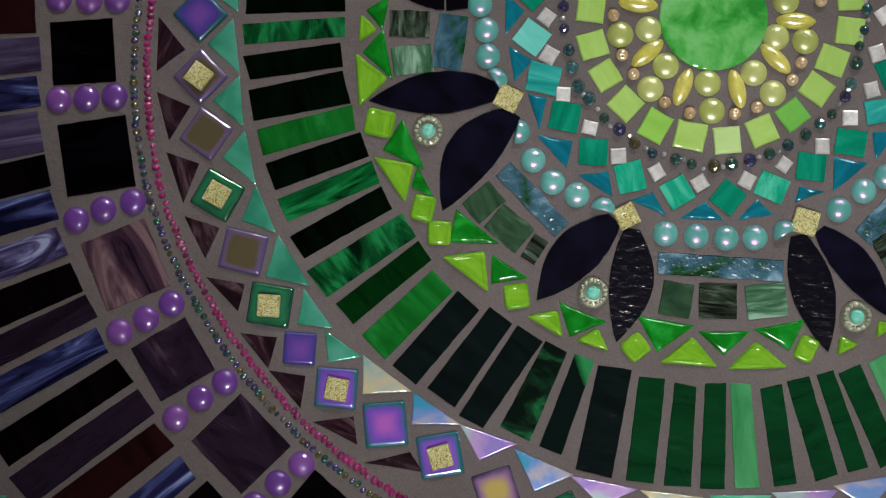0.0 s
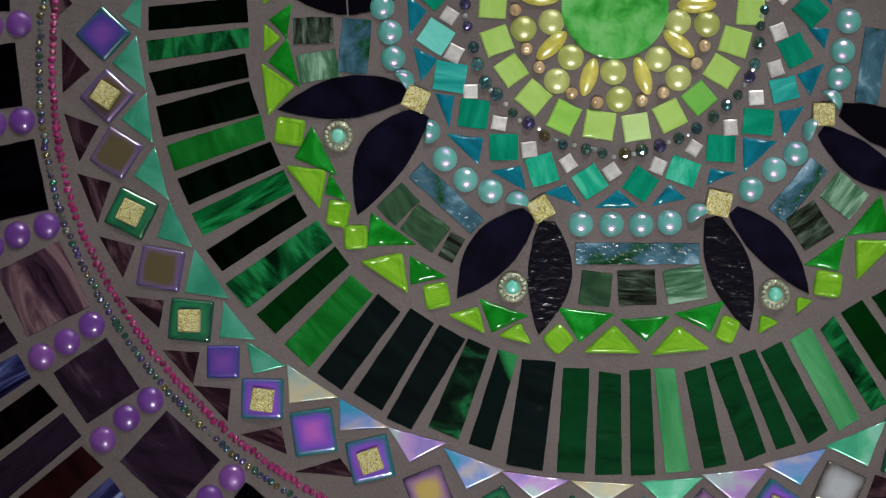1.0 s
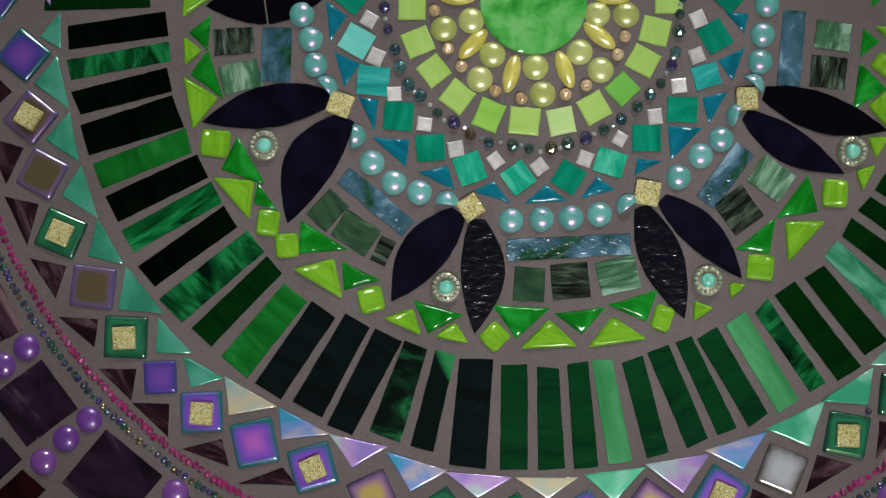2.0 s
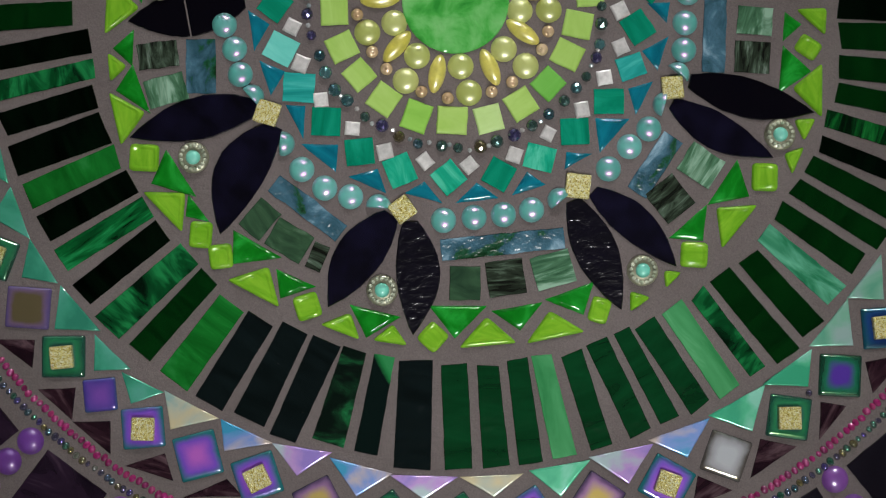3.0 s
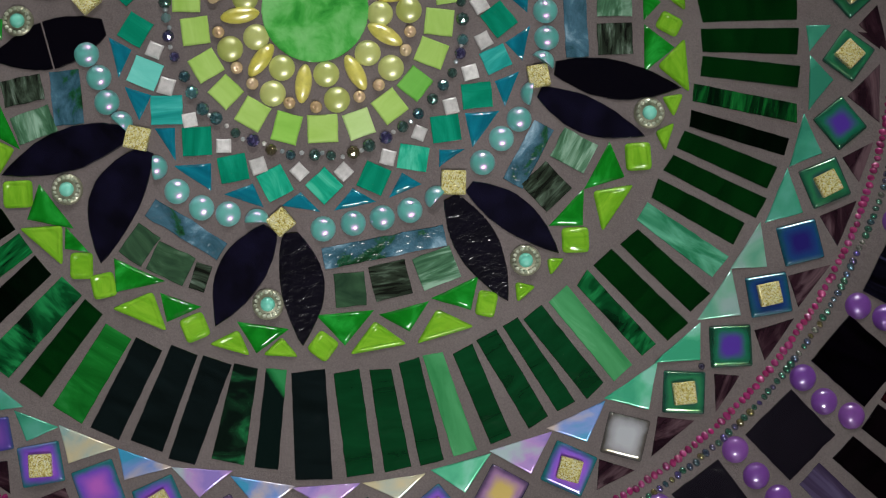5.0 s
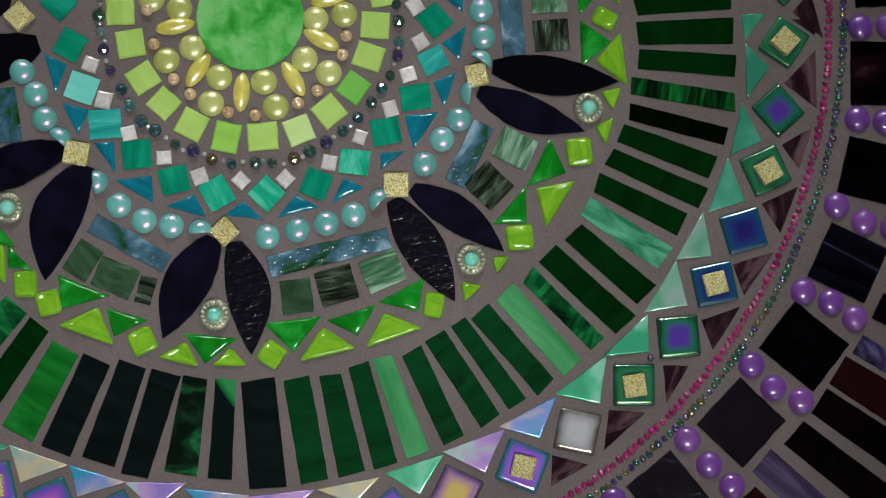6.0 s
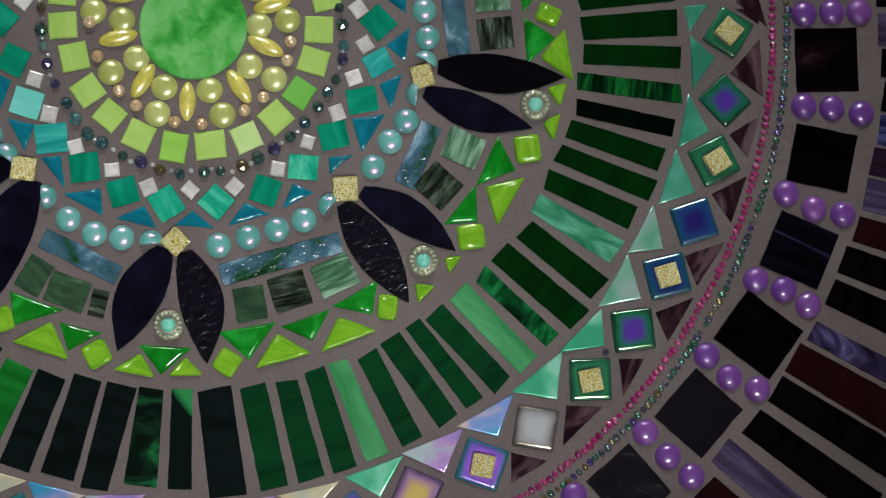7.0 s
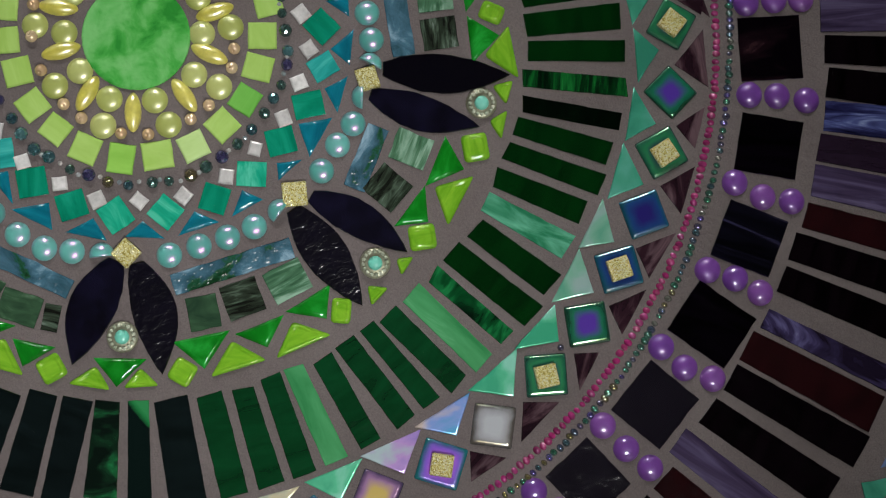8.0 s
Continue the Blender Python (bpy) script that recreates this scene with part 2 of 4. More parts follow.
GREEN_MAT = streaked("emerald_glass", [(0.3, tone("0a5c12")), (0.5, tone("12761c")), (0.72, tone("269a38"))], (0.6, 0.6, 1), 0.12, rough=0.08)
LIMEGLASS = streaked("lime_cast_glass", [(0.3, tone("5e9a1c")), (0.7, tone("80b430"))], (0.3, 1, 1), 0.2, rough=0.07)
PETALS = [
    make_wrinkled("smooth_black_glass", "131125", 0.00012, 0.1, 0.16),
    make_wrinkled("rippled_black_glass", "0e0b18", 0.0004, 0.34, 0.2, (0.7, 1.0, 1)),
    make_wrinkled("sparkling_black_glass", "0a080e", 0.00011, 1.3, 0.12),
]


def make_disc():
    m = Mat("green_swirl_glass", 0.1, 0, 1.5)
    at = m.coords((1, 1, 1), own=False)
    nz = m.noise(at, 0.085, 4, 0.35)
    m.colour(m.ramp(nz, "Fac", [(0.36, tone("2f8a34")), (0.45, tone("47a446")), (0.53, tone("60b25c")), (0.66, tone("78c072"))]))
    m.bump(m.noise(at, 0.13, 2, 0.8), "Fac", 0.0012)
    return m.m


DISC_MAT = make_disc()
PEARL_MAT = spotted("aqua_pearl_lustre", ["5fb8ac", "69c0b4", "57b0a4"], 0.3, 0.6, 0.06, shine=0.04)


def pearly(mat, colour, rough, weight):
    """Lays a lustre film of another colour over a material."""
    t = mat.node_tree
    gloss, mix = t.nodes.new("ShaderNodeBsdfGlossy"), t.nodes.new("ShaderNodeMixShader")
    gloss.inputs["Color"].default_value, gloss.inputs["Roughness"].default_value, mix.inputs["Fac"].default_value = tone(colour), rough, weight
    t.links.new(t.nodes["Principled BSDF"].outputs["BSDF"], mix.inputs[1])
    t.links.new(gloss.outputs["BSDF"], mix.inputs[2])
    t.links.new(mix.outputs["Shader"], t.nodes["Material Output"].inputs["Surface"])


pearly(PEARL_MAT, "f486e4", 0.32, 0.21)
PURPLE_MAT = spotted("violet_glass_gem", ["6c3c90", "744296", "7e4a9a", "6e3e94"], 0.4, 0.9, 0.07, metal=0.1, shine=0.03)
OLIVE_MAT = spotted("olive_pearl_gem", ["b0ba66", "bac274", "a8b25e"], 0.34, 0.4, 0.05, ior=1.9, tint="fff4c8", shine=0.05)
RICE_MAT = spotted("yellow_rice_pearl", ["d8cf58", "e2d868"], 0.32, 0.5, 0.12, ior=2.0, tint="fffbe0", bump=0.0002, shine=0.06)
pearly(OLIVE_MAT, "fdf6d8", 0.34, 0.12)
pearly(RICE_MAT, "fffbe6", 0.26, 0.16)
BRONZE_MAT = spotted("bronze_pearl", ["d8ba94", "e0c6a0", "ccac84"], 0.2, 0.8, 0.05, metal=0.3)
CRYSTAL_MAT = spotted("dark_crystal", ["4a7278", "5f8e92", "3c5e68", "4e4a74", "46645e", "86a8a8", "6a6248"], 0.12, 1.0, 0.1, metal=0.6)
CLEAR_MAT = spotted("clear_crystal", ["d4d8d8", "a8b4b8", "e4e0dc"], 0.1, 1.0, 0.05, metal=0.5)
MAGENTA_MAT = spotted("magenta_lined_bead", ["90215f", "7c1c50", "982e64", "701a4a", "8a2558", "8e2c64"], 0.14, 1.0, 0.16)
MULTI_MAT = spotted("oil_slick_bead", ["4c5a70", "3c6e5e", "54506a", "78704c", "42606a", "544a86", "34705a", "7a7c74"], 0.12, 1.0, 0.1, metal=0.6, film=450.0)
RIM_MAT = spotted("antique_silver", ["8a8a74", "969680"], 0.35, 0.2, 0.15, metal=0.5)
CAB_MAT = spotted("turquoise_cabochon", ["6cc3ae", "76c8b4", "64bca8"], 0.42, 0.15, 0.04)
STONE_MAT = spotted("rhinestone", ["ced2bc", "bcc2ac", "a8b098"], 0.12, 1.0, 0.05, metal=0.15)
BOARD_MAT = streaked("dark_board", [(0.3, tone("2a2420")), (0.7, tone("3a322c"))], rough=0.6)

# ---- where the pieces lie: degrees and millimetres round the middle ----
# green strips: angle, radius and width of the inner end, then of the outer end
STAVE_A = [
    (191.0, 142.8, 9.6, 191.6, 181.1, 9.2), (195.3, 143.1, 7.6, 195.5, 182.4, 7.9),
    (199.5, 145.3, 9.4, 199.6, 182.4, 9.4), (204.5, 145.5, 13.0, 204.2, 183.1, 12.1),
    (209.2, 145.7, 9.6, 208.8, 183.2, 10.3), (213.6, 145.2, 9.9, 213.1, 183.6, 11.0),
    (218.1, 145.5, 9.1, 217.4, 184.3, 9.8), (222.3, 146.4, 9.8, 222.1, 185.9, 10.1),
    (227.6, 144.9, 10.6, 227.0, 186.9, 12.5), (232.1, 146.0, 9.0, 231.8, 185.3, 10.4),
    (237.2, 148.8, 11.5, 237.0, 185.6, 13.0), (242.0, 147.6, 11.1, 241.9, 185.4, 11.7),
    (247.2, 144.6, 10.8, 247.0, 183.5, 12.9), (252.4, 144.4, 11.4, 251.5, 185.0, 10.3),
    (256.8, 144.2, 9.2, 256.8, 181.1, 12.5), (261.4, 143.8, 8.0, 261.5, 181.5, 9.1),
]
STAVE_B = [
    (266.2, 143.8, 12.9, 267.2, 184.8, 14.1), (272.0, 144.2, 10.1, 272.7, 184.1, 10.5),
    (277.1, 145.2, 8.3, 277.2, 183.8, 10.4), (281.6, 144.0, 8.1, 281.3, 184.0, 9.3),
    (285.3, 144.3, 7.8, 285.4, 183.9, 9.4), (289.8, 146.4, 8.5, 289.9, 184.1, 8.6),
    (293.9, 145.3, 8.8, 294.8, 184.1, 8.8), (298.0, 145.3, 6.7, 298.6, 184.0, 7.8),
    (301.6, 146.8, 9.0, 302.5, 185.2, 9.0), (306.3, 146.9, 9.6, 306.4, 186.2, 9.5),
    (310.6, 148.4, 7.1, 310.5, 186.2, 7.2), (314.9, 148.5, 9.5, 314.4, 189.2, 10.5),
    (319.7, 151.3, 9.0, 318.7, 188.5, 10.5), (323.9, 149.7, 8.0, 323.5, 186.7, 10.4),
    (327.8, 149.3, 7.8, 328.0, 186.3, 9.7), (332.1, 149.5, 7.2, 331.9, 189.4, 8.8),
]
STAVE_C = [
    (336.0, 150.4, 7.4, 335.7, 188.7, 9.3), (339.4, 151.2, 6.5, 339.7, 190.2, 7.1),
    (343.2, 149.6, 6.8, 343.8, 190.6, 7.4), (347.3, 150.7, 8.0, 348.1, 188.7, 8.6),
    (351.1, 149.4, 9.1, 352.3, 186.8, 10.5), (355.7, 147.9, 10.3, 356.7, 185.8, 11.9),
]
STAVE = STAVE_A + STAVE_B + STAVE_C
STAVE_GLASS = "D M D D G D S D M E G B B B N C B F F F L F F F F L M E E P E E E D T E E E".split()
# purple strips: angle, inner radius, inner width
OUTER = [
    (192.7, 263.0, 14.7), (196.1, 261.5, 13.1), (199.2, 263.4, 11.8), (202.6, 264.9, 16.0),
    (205.9, 265.2, 12.5), (208.8, 266.1, 12.1), (211.9, 267.5, 11.7), (215.1, 267.2, 12.3),
    (217.8, 266.5, 9.9), (220.7, 268.6, 11.1), (223.8, 266.8, 11.2), (226.9, 266.3, 11.5),
    (230.0, 268.1, 11.7), (233.3, 269.0, 10.6), (313.2, 262.5, 11.3), (316.7, 265.4, 11.8),
    (320.1, 266.2, 11.5), (323.1, 265.8, 12.8), (325.8, 267.7, 8.2), (329.4, 268.0, 10.8),
    (332.3, 267.7, 11.2), (335.1, 269.1, 10.3), (338.1, 269.0, 12.8), (340.9, 268.7, 11.0),
    (343.6, 269.5, 12.0), (346.4, 269.4, 12.0), (349.2, 267.8, 11.2), (352.0, 266.1, 12.6),
]
OUTER_GLASS = "R V U V K U X K W U K W R U V K K R X K K R V W U K K V".split()
# lime squares: angle, radius, width, height, turn
LIME = [
    (193.5, 48.7, 10.7, 10.6, -8.6), (209.7, 50.3, 10.1, 10.8, -1.2),
    (224.1, 50.9, 10.0, 10.0, -0.8), (239.0, 51.7, 10.5, 10.7, -0.9),
    (254.6, 52.1, 10.1, 11.5, -1.4), (269.9, 51.1, 11.7, 10.9, 0.2),
    (285.5, 51.8, 10.3, 10.4, 1.8), (300.8, 50.7, 10.5, 10.7, 4.2),
    (315.7, 50.4, 10.3, 10.2, 3.0), (331.2, 49.0, 9.9, 11.2, 5.5),
    (345.8, 47.9, 10.3, 11.0, 5.8),
]
LIME_GLASS = "a a a a b a c a d a a".split()
# teal squares: angle, radius, width, height, turn
TEAL = [
    (188.1, 70.8, 10.7, 10.1, -41.3), (201.8, 72.2, 11.3, 10.5, 43.9),
    (214.9, 72.4, 11.3, 12.0, -35.8), (228.2, 72.4, 11.2, 11.0, 42.4),
    (241.8, 73.7, 10.9, 10.2, 36.9), (255.0, 73.8, 10.5, 11.3, 40.7),
    (269.7, 73.1, 10.3, 10.5, 42.5), (284.8, 73.5, 10.3, 10.5, -41.1),
    (298.1, 72.4, 11.4, 9.5, -39.6), (311.5, 71.0, 11.0, 10.3, -36.2),
    (325.5, 72.3, 9.8, 11.6, 37.9), (338.1, 72.8, 9.0, 10.3, 43.8),
    (350.4, 70.5, 10.2, 11.1, -44.8),
]
TEAL_GLASS = "b e c b b d d b d b b c b".split()
# gold tiles: angle, radius, width, height, turn
GOLD = [
    (216.1, 87.8, 9.2, 8.9, 39.7), (258.6, 88.0, 8.6, 8.5, -40.1),
    (303.5, 88.8, 9.5, 9.4, -37.4), (337.6, 90.7, 8.7, 8.2, 30.1),
]
# slate strips: angle, radius, width, height, turn
SLATE = [
    (199.8, 103.4, 20.9, 11.3, -15.9), (238.5, 102.7, 32.3, 7.6, -2.8),
    (282.4, 99.9, 47.3, 8.2, -3.9), (320.6, 101.5, 25.6, 8.5, 8.5),
    (352.4, 100.0, 29.0, 8.7, 7.8),
]
# grey-green panes: angle, radius, width, height, turn
MOSS = [
    (195.5, 118.3, 10.1, 15.6, -5.4), (202.2, 118.8, 10.9, 15.5, -3.4),
    (232.3, 116.9, 10.2, 13.3, 0.5), (239.1, 116.8, 15.4, 11.7, 2.6),
    (245.2, 116.7, 6.2, 10.4, 4.5), (273.9, 113.5, 11.8, 13.0, -1.8),
    (281.9, 112.9, 14.3, 13.6, -0.6), (291.1, 114.2, 15.2, 12.9, -2.4),
    (317.7, 114.5, 13.4, 14.6, -7.0), (326.4, 115.3, 12.5, 14.6, 2.8),
    (349.5, 116.0, 12.2, 13.7, 10.2), (356.5, 114.7, 10.9, 13.6, 1.4),
]
MOSS_GLASS = "g l m m g m g l g l g l".split()
# lime cushions: angle, radius, width, height, turn
LIMEGEM = [
    (211.3, 136.9, 10.0, 10.8, -31.2), (226.7, 136.8, 8.3, 9.7, 41.8),
    (231.4, 137.5, 9.0, 8.7, -41.4), (247.5, 135.3, 9.2, 9.3, 42.9),
    (268.5, 134.3, 8.7, 8.9, -38.1), (296.2, 134.9, 7.3, 9.3, -39.8),
    (314.0, 136.5, 10.0, 9.4, -44.6), (330.9, 138.1, 10.3, 9.6, 29.8),
    (353.2, 136.4, 7.2, 8.9, -24.3),
]
# iridescent squares: angle, radius, width, height, turn
IRIS_A = [
    (193.0, 198.7, 15.6, 15.6, 42.9), (199.9, 200.3, 15.5, 15.6, 36.8),
    (206.2, 202.3, 15.2, 15.6, 41.4), (212.9, 205.0, 16.4, 15.4, 39.5),
    (219.6, 204.7, 15.8, 16.8, -40.7), (226.0, 206.2, 15.9, 16.6, -43.0),
    (231.6, 207.0, 12.6, 12.6, -43.2), (237.3, 206.6, 16.1, 15.4, 40.5),
    (243.8, 204.4, 16.4, 17.1, 43.6), (250.5, 201.9, 16.6, 16.4, 40.9),
    (257.6, 198.5, 14.4, 13.7, 42.4), (265.2, 198.9, 11.4, 11.6, 43.9),
    (272.8, 198.0, 11.3, 11.3, 36.2), (280.4, 197.3, 12.0, 12.7, 26.4),
    (287.8, 202.3, 16.0, 16.2, 41.6), (295.4, 204.9, 16.5, 17.1, 38.2),
    (302.3, 205.9, 16.0, 16.2, 41.2), (310.1, 207.0, 16.2, 16.2, 44.7),
    (317.1, 207.9, 16.0, 16.2, 42.9),
]
IRIS_B = [
    (323.9, 208.0, 15.7, 16.3, 42.9), (330.4, 208.6, 15.6, 15.8, 40.9),
    (337.3, 208.4, 15.9, 15.9, 42.4), (343.9, 207.7, 14.7, 15.9, -37.1),
    (351.3, 206.8, 15.8, 14.7, -29.4),
]
IRIS = IRIS_A + IRIS_B
IRIS_GLASS = "p Go o Gt o Gt p Gm m Gm y Gt t Gm y Gm w Gt v Gb b Gt v Gt".split()
# large dark squares: angle, radius, width, height, turn
BIGSQ = [
    (196.2, 244.9, 24.6, 24.5, -0.3), (205.7, 245.6, 29.3, 26.9, -4.8),
    (215.8, 247.9, 27.9, 26.8, -1.3), (225.2, 248.9, 23.5, 24.2, -2.7),
    (234.8, 247.8, 31.4, 26.4, 1.4), (305.4, 246.3, 22.3, 24.8, -1.6),
    (314.5, 247.3, 24.9, 24.3, -3.0), (323.3, 250.1, 23.2, 28.0, -6.8),
    (331.7, 250.8, 23.3, 24.5, -1.9), (340.2, 249.3, 22.9, 24.6, 1.3),
    (349.1, 246.1, 25.1, 24.7, 5.6),
]
BIGSQ_GLASS = "k k n w w d d k u k q".split()
# angle, radius, turn, base, height, apex along the base
BLUETRI = [
    (194.2, 79.0, -2.1, 16.1, 7.4, 0.43), (208.0, 79.4, -6.3, 14.3, 8.0, 0.52),
    (221.6, 79.1, -10.4, 14.7, 6.8, 0.28), (234.1, 81.9, -1.4, 17.1, 8.7, 0.62),
    (248.3, 81.2, 0.1, 15.8, 7.4, 0.55), (263.1, 80.0, -4.8, 15.0, 6.4, 0.43),
    (277.7, 79.9, 2.2, 16.4, 7.0, 0.55), (292.2, 80.0, -2.5, 13.6, 7.2, 0.60),
    (306.7, 79.2, -3.2, 12.2, 5.7, 0.35), (319.1, 79.3, 2.5, 17.5, 9.9, 0.52),
    (332.0, 80.6, 3.3, 14.7, 7.3, 0.52), (344.6, 79.9, 0.7, 14.0, 8.0, 0.40),
    (356.8, 78.4, -130.4, 11.1, 6.7, 0.54),
]
# angle, radius, turn, base, height, apex along the base
GREENTRI = [
    (183.0, 123.4, 36.0, 10.1, 5.4, 0.43), (193.1, 129.6, 167.6, 13.5, 7.5, 0.46),
    (200.2, 130.8, -177.7, 19.0, 9.1, 0.63), (216.2, 131.8, 178.7, 20.5, 11.2, 0.61),
    (223.1, 132.5, 176.6, 12.6, 5.7, 0.53), (234.4, 128.8, -171.0, 20.2, 10.9, 0.72),
    (243.4, 130.8, -175.0, 15.7, 9.2, 0.63), (258.2, 131.6, -179.3, 19.0, 10.3, 0.54),
    (272.4, 126.2, 179.9, 21.1, 11.8, 0.55), (282.9, 127.4, 178.9, 18.9, 8.8, 0.50),
    (293.0, 127.2, 179.7, 19.0, 10.1, 0.41), (316.9, 128.6, 177.0, 18.8, 9.0, 0.53),
    (326.5, 129.5, -177.3, 19.8, 11.0, 0.45), (348.9, 131.6, -171.5, 17.8, 11.2, 0.48),
    (356.3, 128.3, -178.0, 11.0, 6.6, 0.38),
]
# angle, radius, turn, base, height, apex along the base
LIMETRI = [
    (186.0, 131.3, -5.9, 20.1, 12.0, 0.49), (195.8, 135.3, -7.1, 10.8, 6.6, 0.52),
    (204.0, 137.1, -8.1, 19.6, 11.1, 0.51), (220.0, 138.6, 6.8, 20.2, 10.6, 0.53),
    (238.9, 137.3, 6.2, 20.9, 11.0, 0.52), (254.0, 136.9, -2.1, 15.1, 7.8, 0.57),
    (261.8, 136.3, 2.4, 12.7, 6.9, 0.50), (277.4, 134.0, 0.4, 20.6, 10.2, 0.52),
    (288.2, 135.7, -4.2, 21.3, 9.8, 0.49), (302.3, 137.9, 5.7, 9.1, 6.2, 0.48),
    (308.8, 137.4, 9.1, 8.4, 5.1, 0.49), (322.2, 137.6, 1.2, 20.3, 10.8, 0.50),
    (335.7, 144.2, 3.3, 11.2, 5.8, 0.51), (340.9, 143.1, -6.1, 9.4, 6.9, 0.55),
    (346.7, 141.4, 15.3, 19.7, 10.7, 0.53), (358.1, 138.1, -127.7, 14.1, 7.9, 0.55),
]
# angle, radius, turn, base, height, apex along the base
IRISTRI_A = [
    (190.8, 186.4, 176.8, 13.1, 7.4, 0.34), (196.7, 189.0, -177.4, 20.2, 10.4, 0.62),
    (203.2, 189.9, 173.3, 18.3, 10.4, 0.56), (209.8, 191.8, 173.9, 20.0, 10.0, 0.60),
    (216.4, 193.2, 178.7, 18.6, 9.8, 0.46), (223.2, 193.5, -179.3, 21.6, 11.8, 0.51),
    (229.4, 195.2, 179.6, 17.8, 9.4, 0.50), (234.4, 196.0, -167.5, 16.7, 8.6, 0.52),
    (240.1, 193.1, -174.5, 21.6, 11.3, 0.62), (246.9, 191.2, -178.7, 20.3, 9.8, 0.71),
    (254.2, 189.2, -170.4, 21.5, 10.0, 0.51), (261.3, 190.3, 177.0, 23.0, 11.0, 0.45),
    (268.7, 190.0, -177.8, 24.2, 8.3, 0.48), (276.6, 189.5, 179.2, 22.6, 7.8, 0.48),
    (284.4, 190.4, 178.3, 22.2, 11.0, 0.56), (291.8, 191.8, 172.7, 23.6, 12.1, 0.50),
]
IRISTRI_B = [
    (298.9, 192.2, 173.5, 23.2, 10.5, 0.52), (306.4, 194.5, 174.9, 23.3, 12.3, 0.52),
    (313.6, 195.4, 175.0, 22.0, 10.1, 0.42), (320.4, 195.1, -177.5, 22.2, 12.1, 0.52),
    (326.9, 194.2, 177.5, 20.1, 10.7, 0.61), (333.8, 196.6, -179.0, 21.3, 11.3, 0.59),
    (340.6, 196.6, -179.1, 20.2, 10.2, 0.60), (347.9, 196.0, -172.5, 20.4, 8.8, 0.44),
    (353.3, 193.3, -35.2, 12.5, 6.9, 0.53),
]
IRISTRI = IRISTRI_A + IRISTRI_B
IRISTRI_GLASS = "t t t t t t t t c b l b l c g l b g g s s t t t t".split()
# angle, radius, turn, base, height, apex along the base
DARKTRI_A = [
    (196.2, 212.3, -5.6, 19.7, 10.0, 0.59), (203.2, 213.5, 3.4, 18.0, 10.4, 0.45),
    (209.5, 215.0, 1.5, 19.3, 9.9, 0.40), (216.1, 215.9, 3.3, 17.3, 9.4, 0.57),
    (222.5, 216.6, 13.4, 16.8, 8.4, 0.68), (229.0, 217.9, 2.1, 16.3, 9.4, 0.58),
    (233.9, 218.3, -1.8, 17.7, 8.8, 0.56), (240.5, 216.3, 15.2, 17.7, 8.3, 0.68),
    (247.3, 212.9, 26.3, 20.7, 6.3, 0.74), (298.9, 214.3, -4.2, 15.2, 9.3, 0.38),
    (306.2, 214.1, 0.3, 19.8, 9.4, 0.54), (313.4, 216.2, 9.9, 15.4, 8.0, 0.70),
    (320.5, 217.8, 1.3, 18.5, 9.2, 0.36), (327.0, 217.7, -7.8, 19.3, 9.7, 0.34),
    (334.1, 218.4, -0.3, 18.0, 10.1, 0.42), (340.6, 218.1, -3.6, 15.5, 8.6, 0.40),
]
DARKTRI_B = [
    (347.5, 216.6, 8.2, 21.2, 11.7, 0.43), (353.3, 216.1, -123.8, 10.1, 5.2, 0.82),
]
DARKTRI = DARKTRI_A + DARKTRI_B
# angle, radius
SILVER = [
    (196.0, 65.6), (208.6, 67.3), (222.0, 68.3), (235.8, 67.9), (248.6, 69.1), (261.8, 68.0), (276.2, 68.6),
    (291.0, 67.7), (304.2, 65.9), (317.9, 66.6), (331.1, 65.7), (342.7, 66.2), (355.0, 62.6),
]
# angle, radius
PEARL = [
    (191.8, 91.1), (198.1, 89.2), (204.5, 90.2), (209.6, 89.9), (225.5, 90.6), (232.1, 92.2), (239.1, 92.6),
    (245.5, 90.4), (251.6, 89.7), (269.0, 89.6), (276.5, 88.5), (283.8, 88.9), (290.8, 89.8), (297.0, 90.6),
    (312.2, 90.2), (319.7, 89.5), (326.1, 90.9), (332.2, 91.5), (342.2, 90.8), (347.4, 89.8), (354.1, 88.1),
]
# angle, radius
ROSETTE = [
    (182.4, 114.8), (215.6, 120.7), (258.6, 119.8), (305.6, 129.3), (338.1, 135.5),
]
# angle, radius
PURPLE = [
    (191.4, 254.0), (191.4, 231.1), (191.5, 242.1), (200.2, 256.2), (200.4, 245.4), (200.6, 234.5), (210.5, 248.7),
    (210.6, 259.8), (210.7, 236.9), (220.8, 261.3), (220.8, 238.6), (220.9, 250.0), (229.4, 248.8), (229.5, 261.0),
    (229.6, 237.5), (239.4, 260.6), (239.6, 248.4), (240.0, 236.9), (301.1, 235.1), (301.7, 247.2), (309.8, 249.0),
    (309.9, 260.9), (310.0, 236.3), (318.7, 249.0), (319.2, 260.6), (319.2, 237.0), (327.6, 262.2), (327.6, 239.7),
    (327.9, 251.0), (335.6, 251.2), (335.9, 262.7), (336.2, 239.1), (344.6, 238.9), (344.7, 261.7), (344.8, 249.9),
    (353.3, 236.8), (353.5, 247.9), (353.5, 258.7),
]
# angle, radius
INGEM = [
    (211.3, 28.2), (241.3, 30.7), (274.1, 30.2), (309.1, 29.2), (342.5, 25.0),
]
# angle, radius
OUTGEM = [
    (208.8, 39.1), (243.1, 41.2), (278.3, 40.6), (313.3, 39.5), (349.3, 35.6),
]
# angle, radius
RICE = [
    (191.2, 30.6), (226.3, 32.7), (258.6, 34.1), (294.2, 32.8), (328.4, 29.8),
]
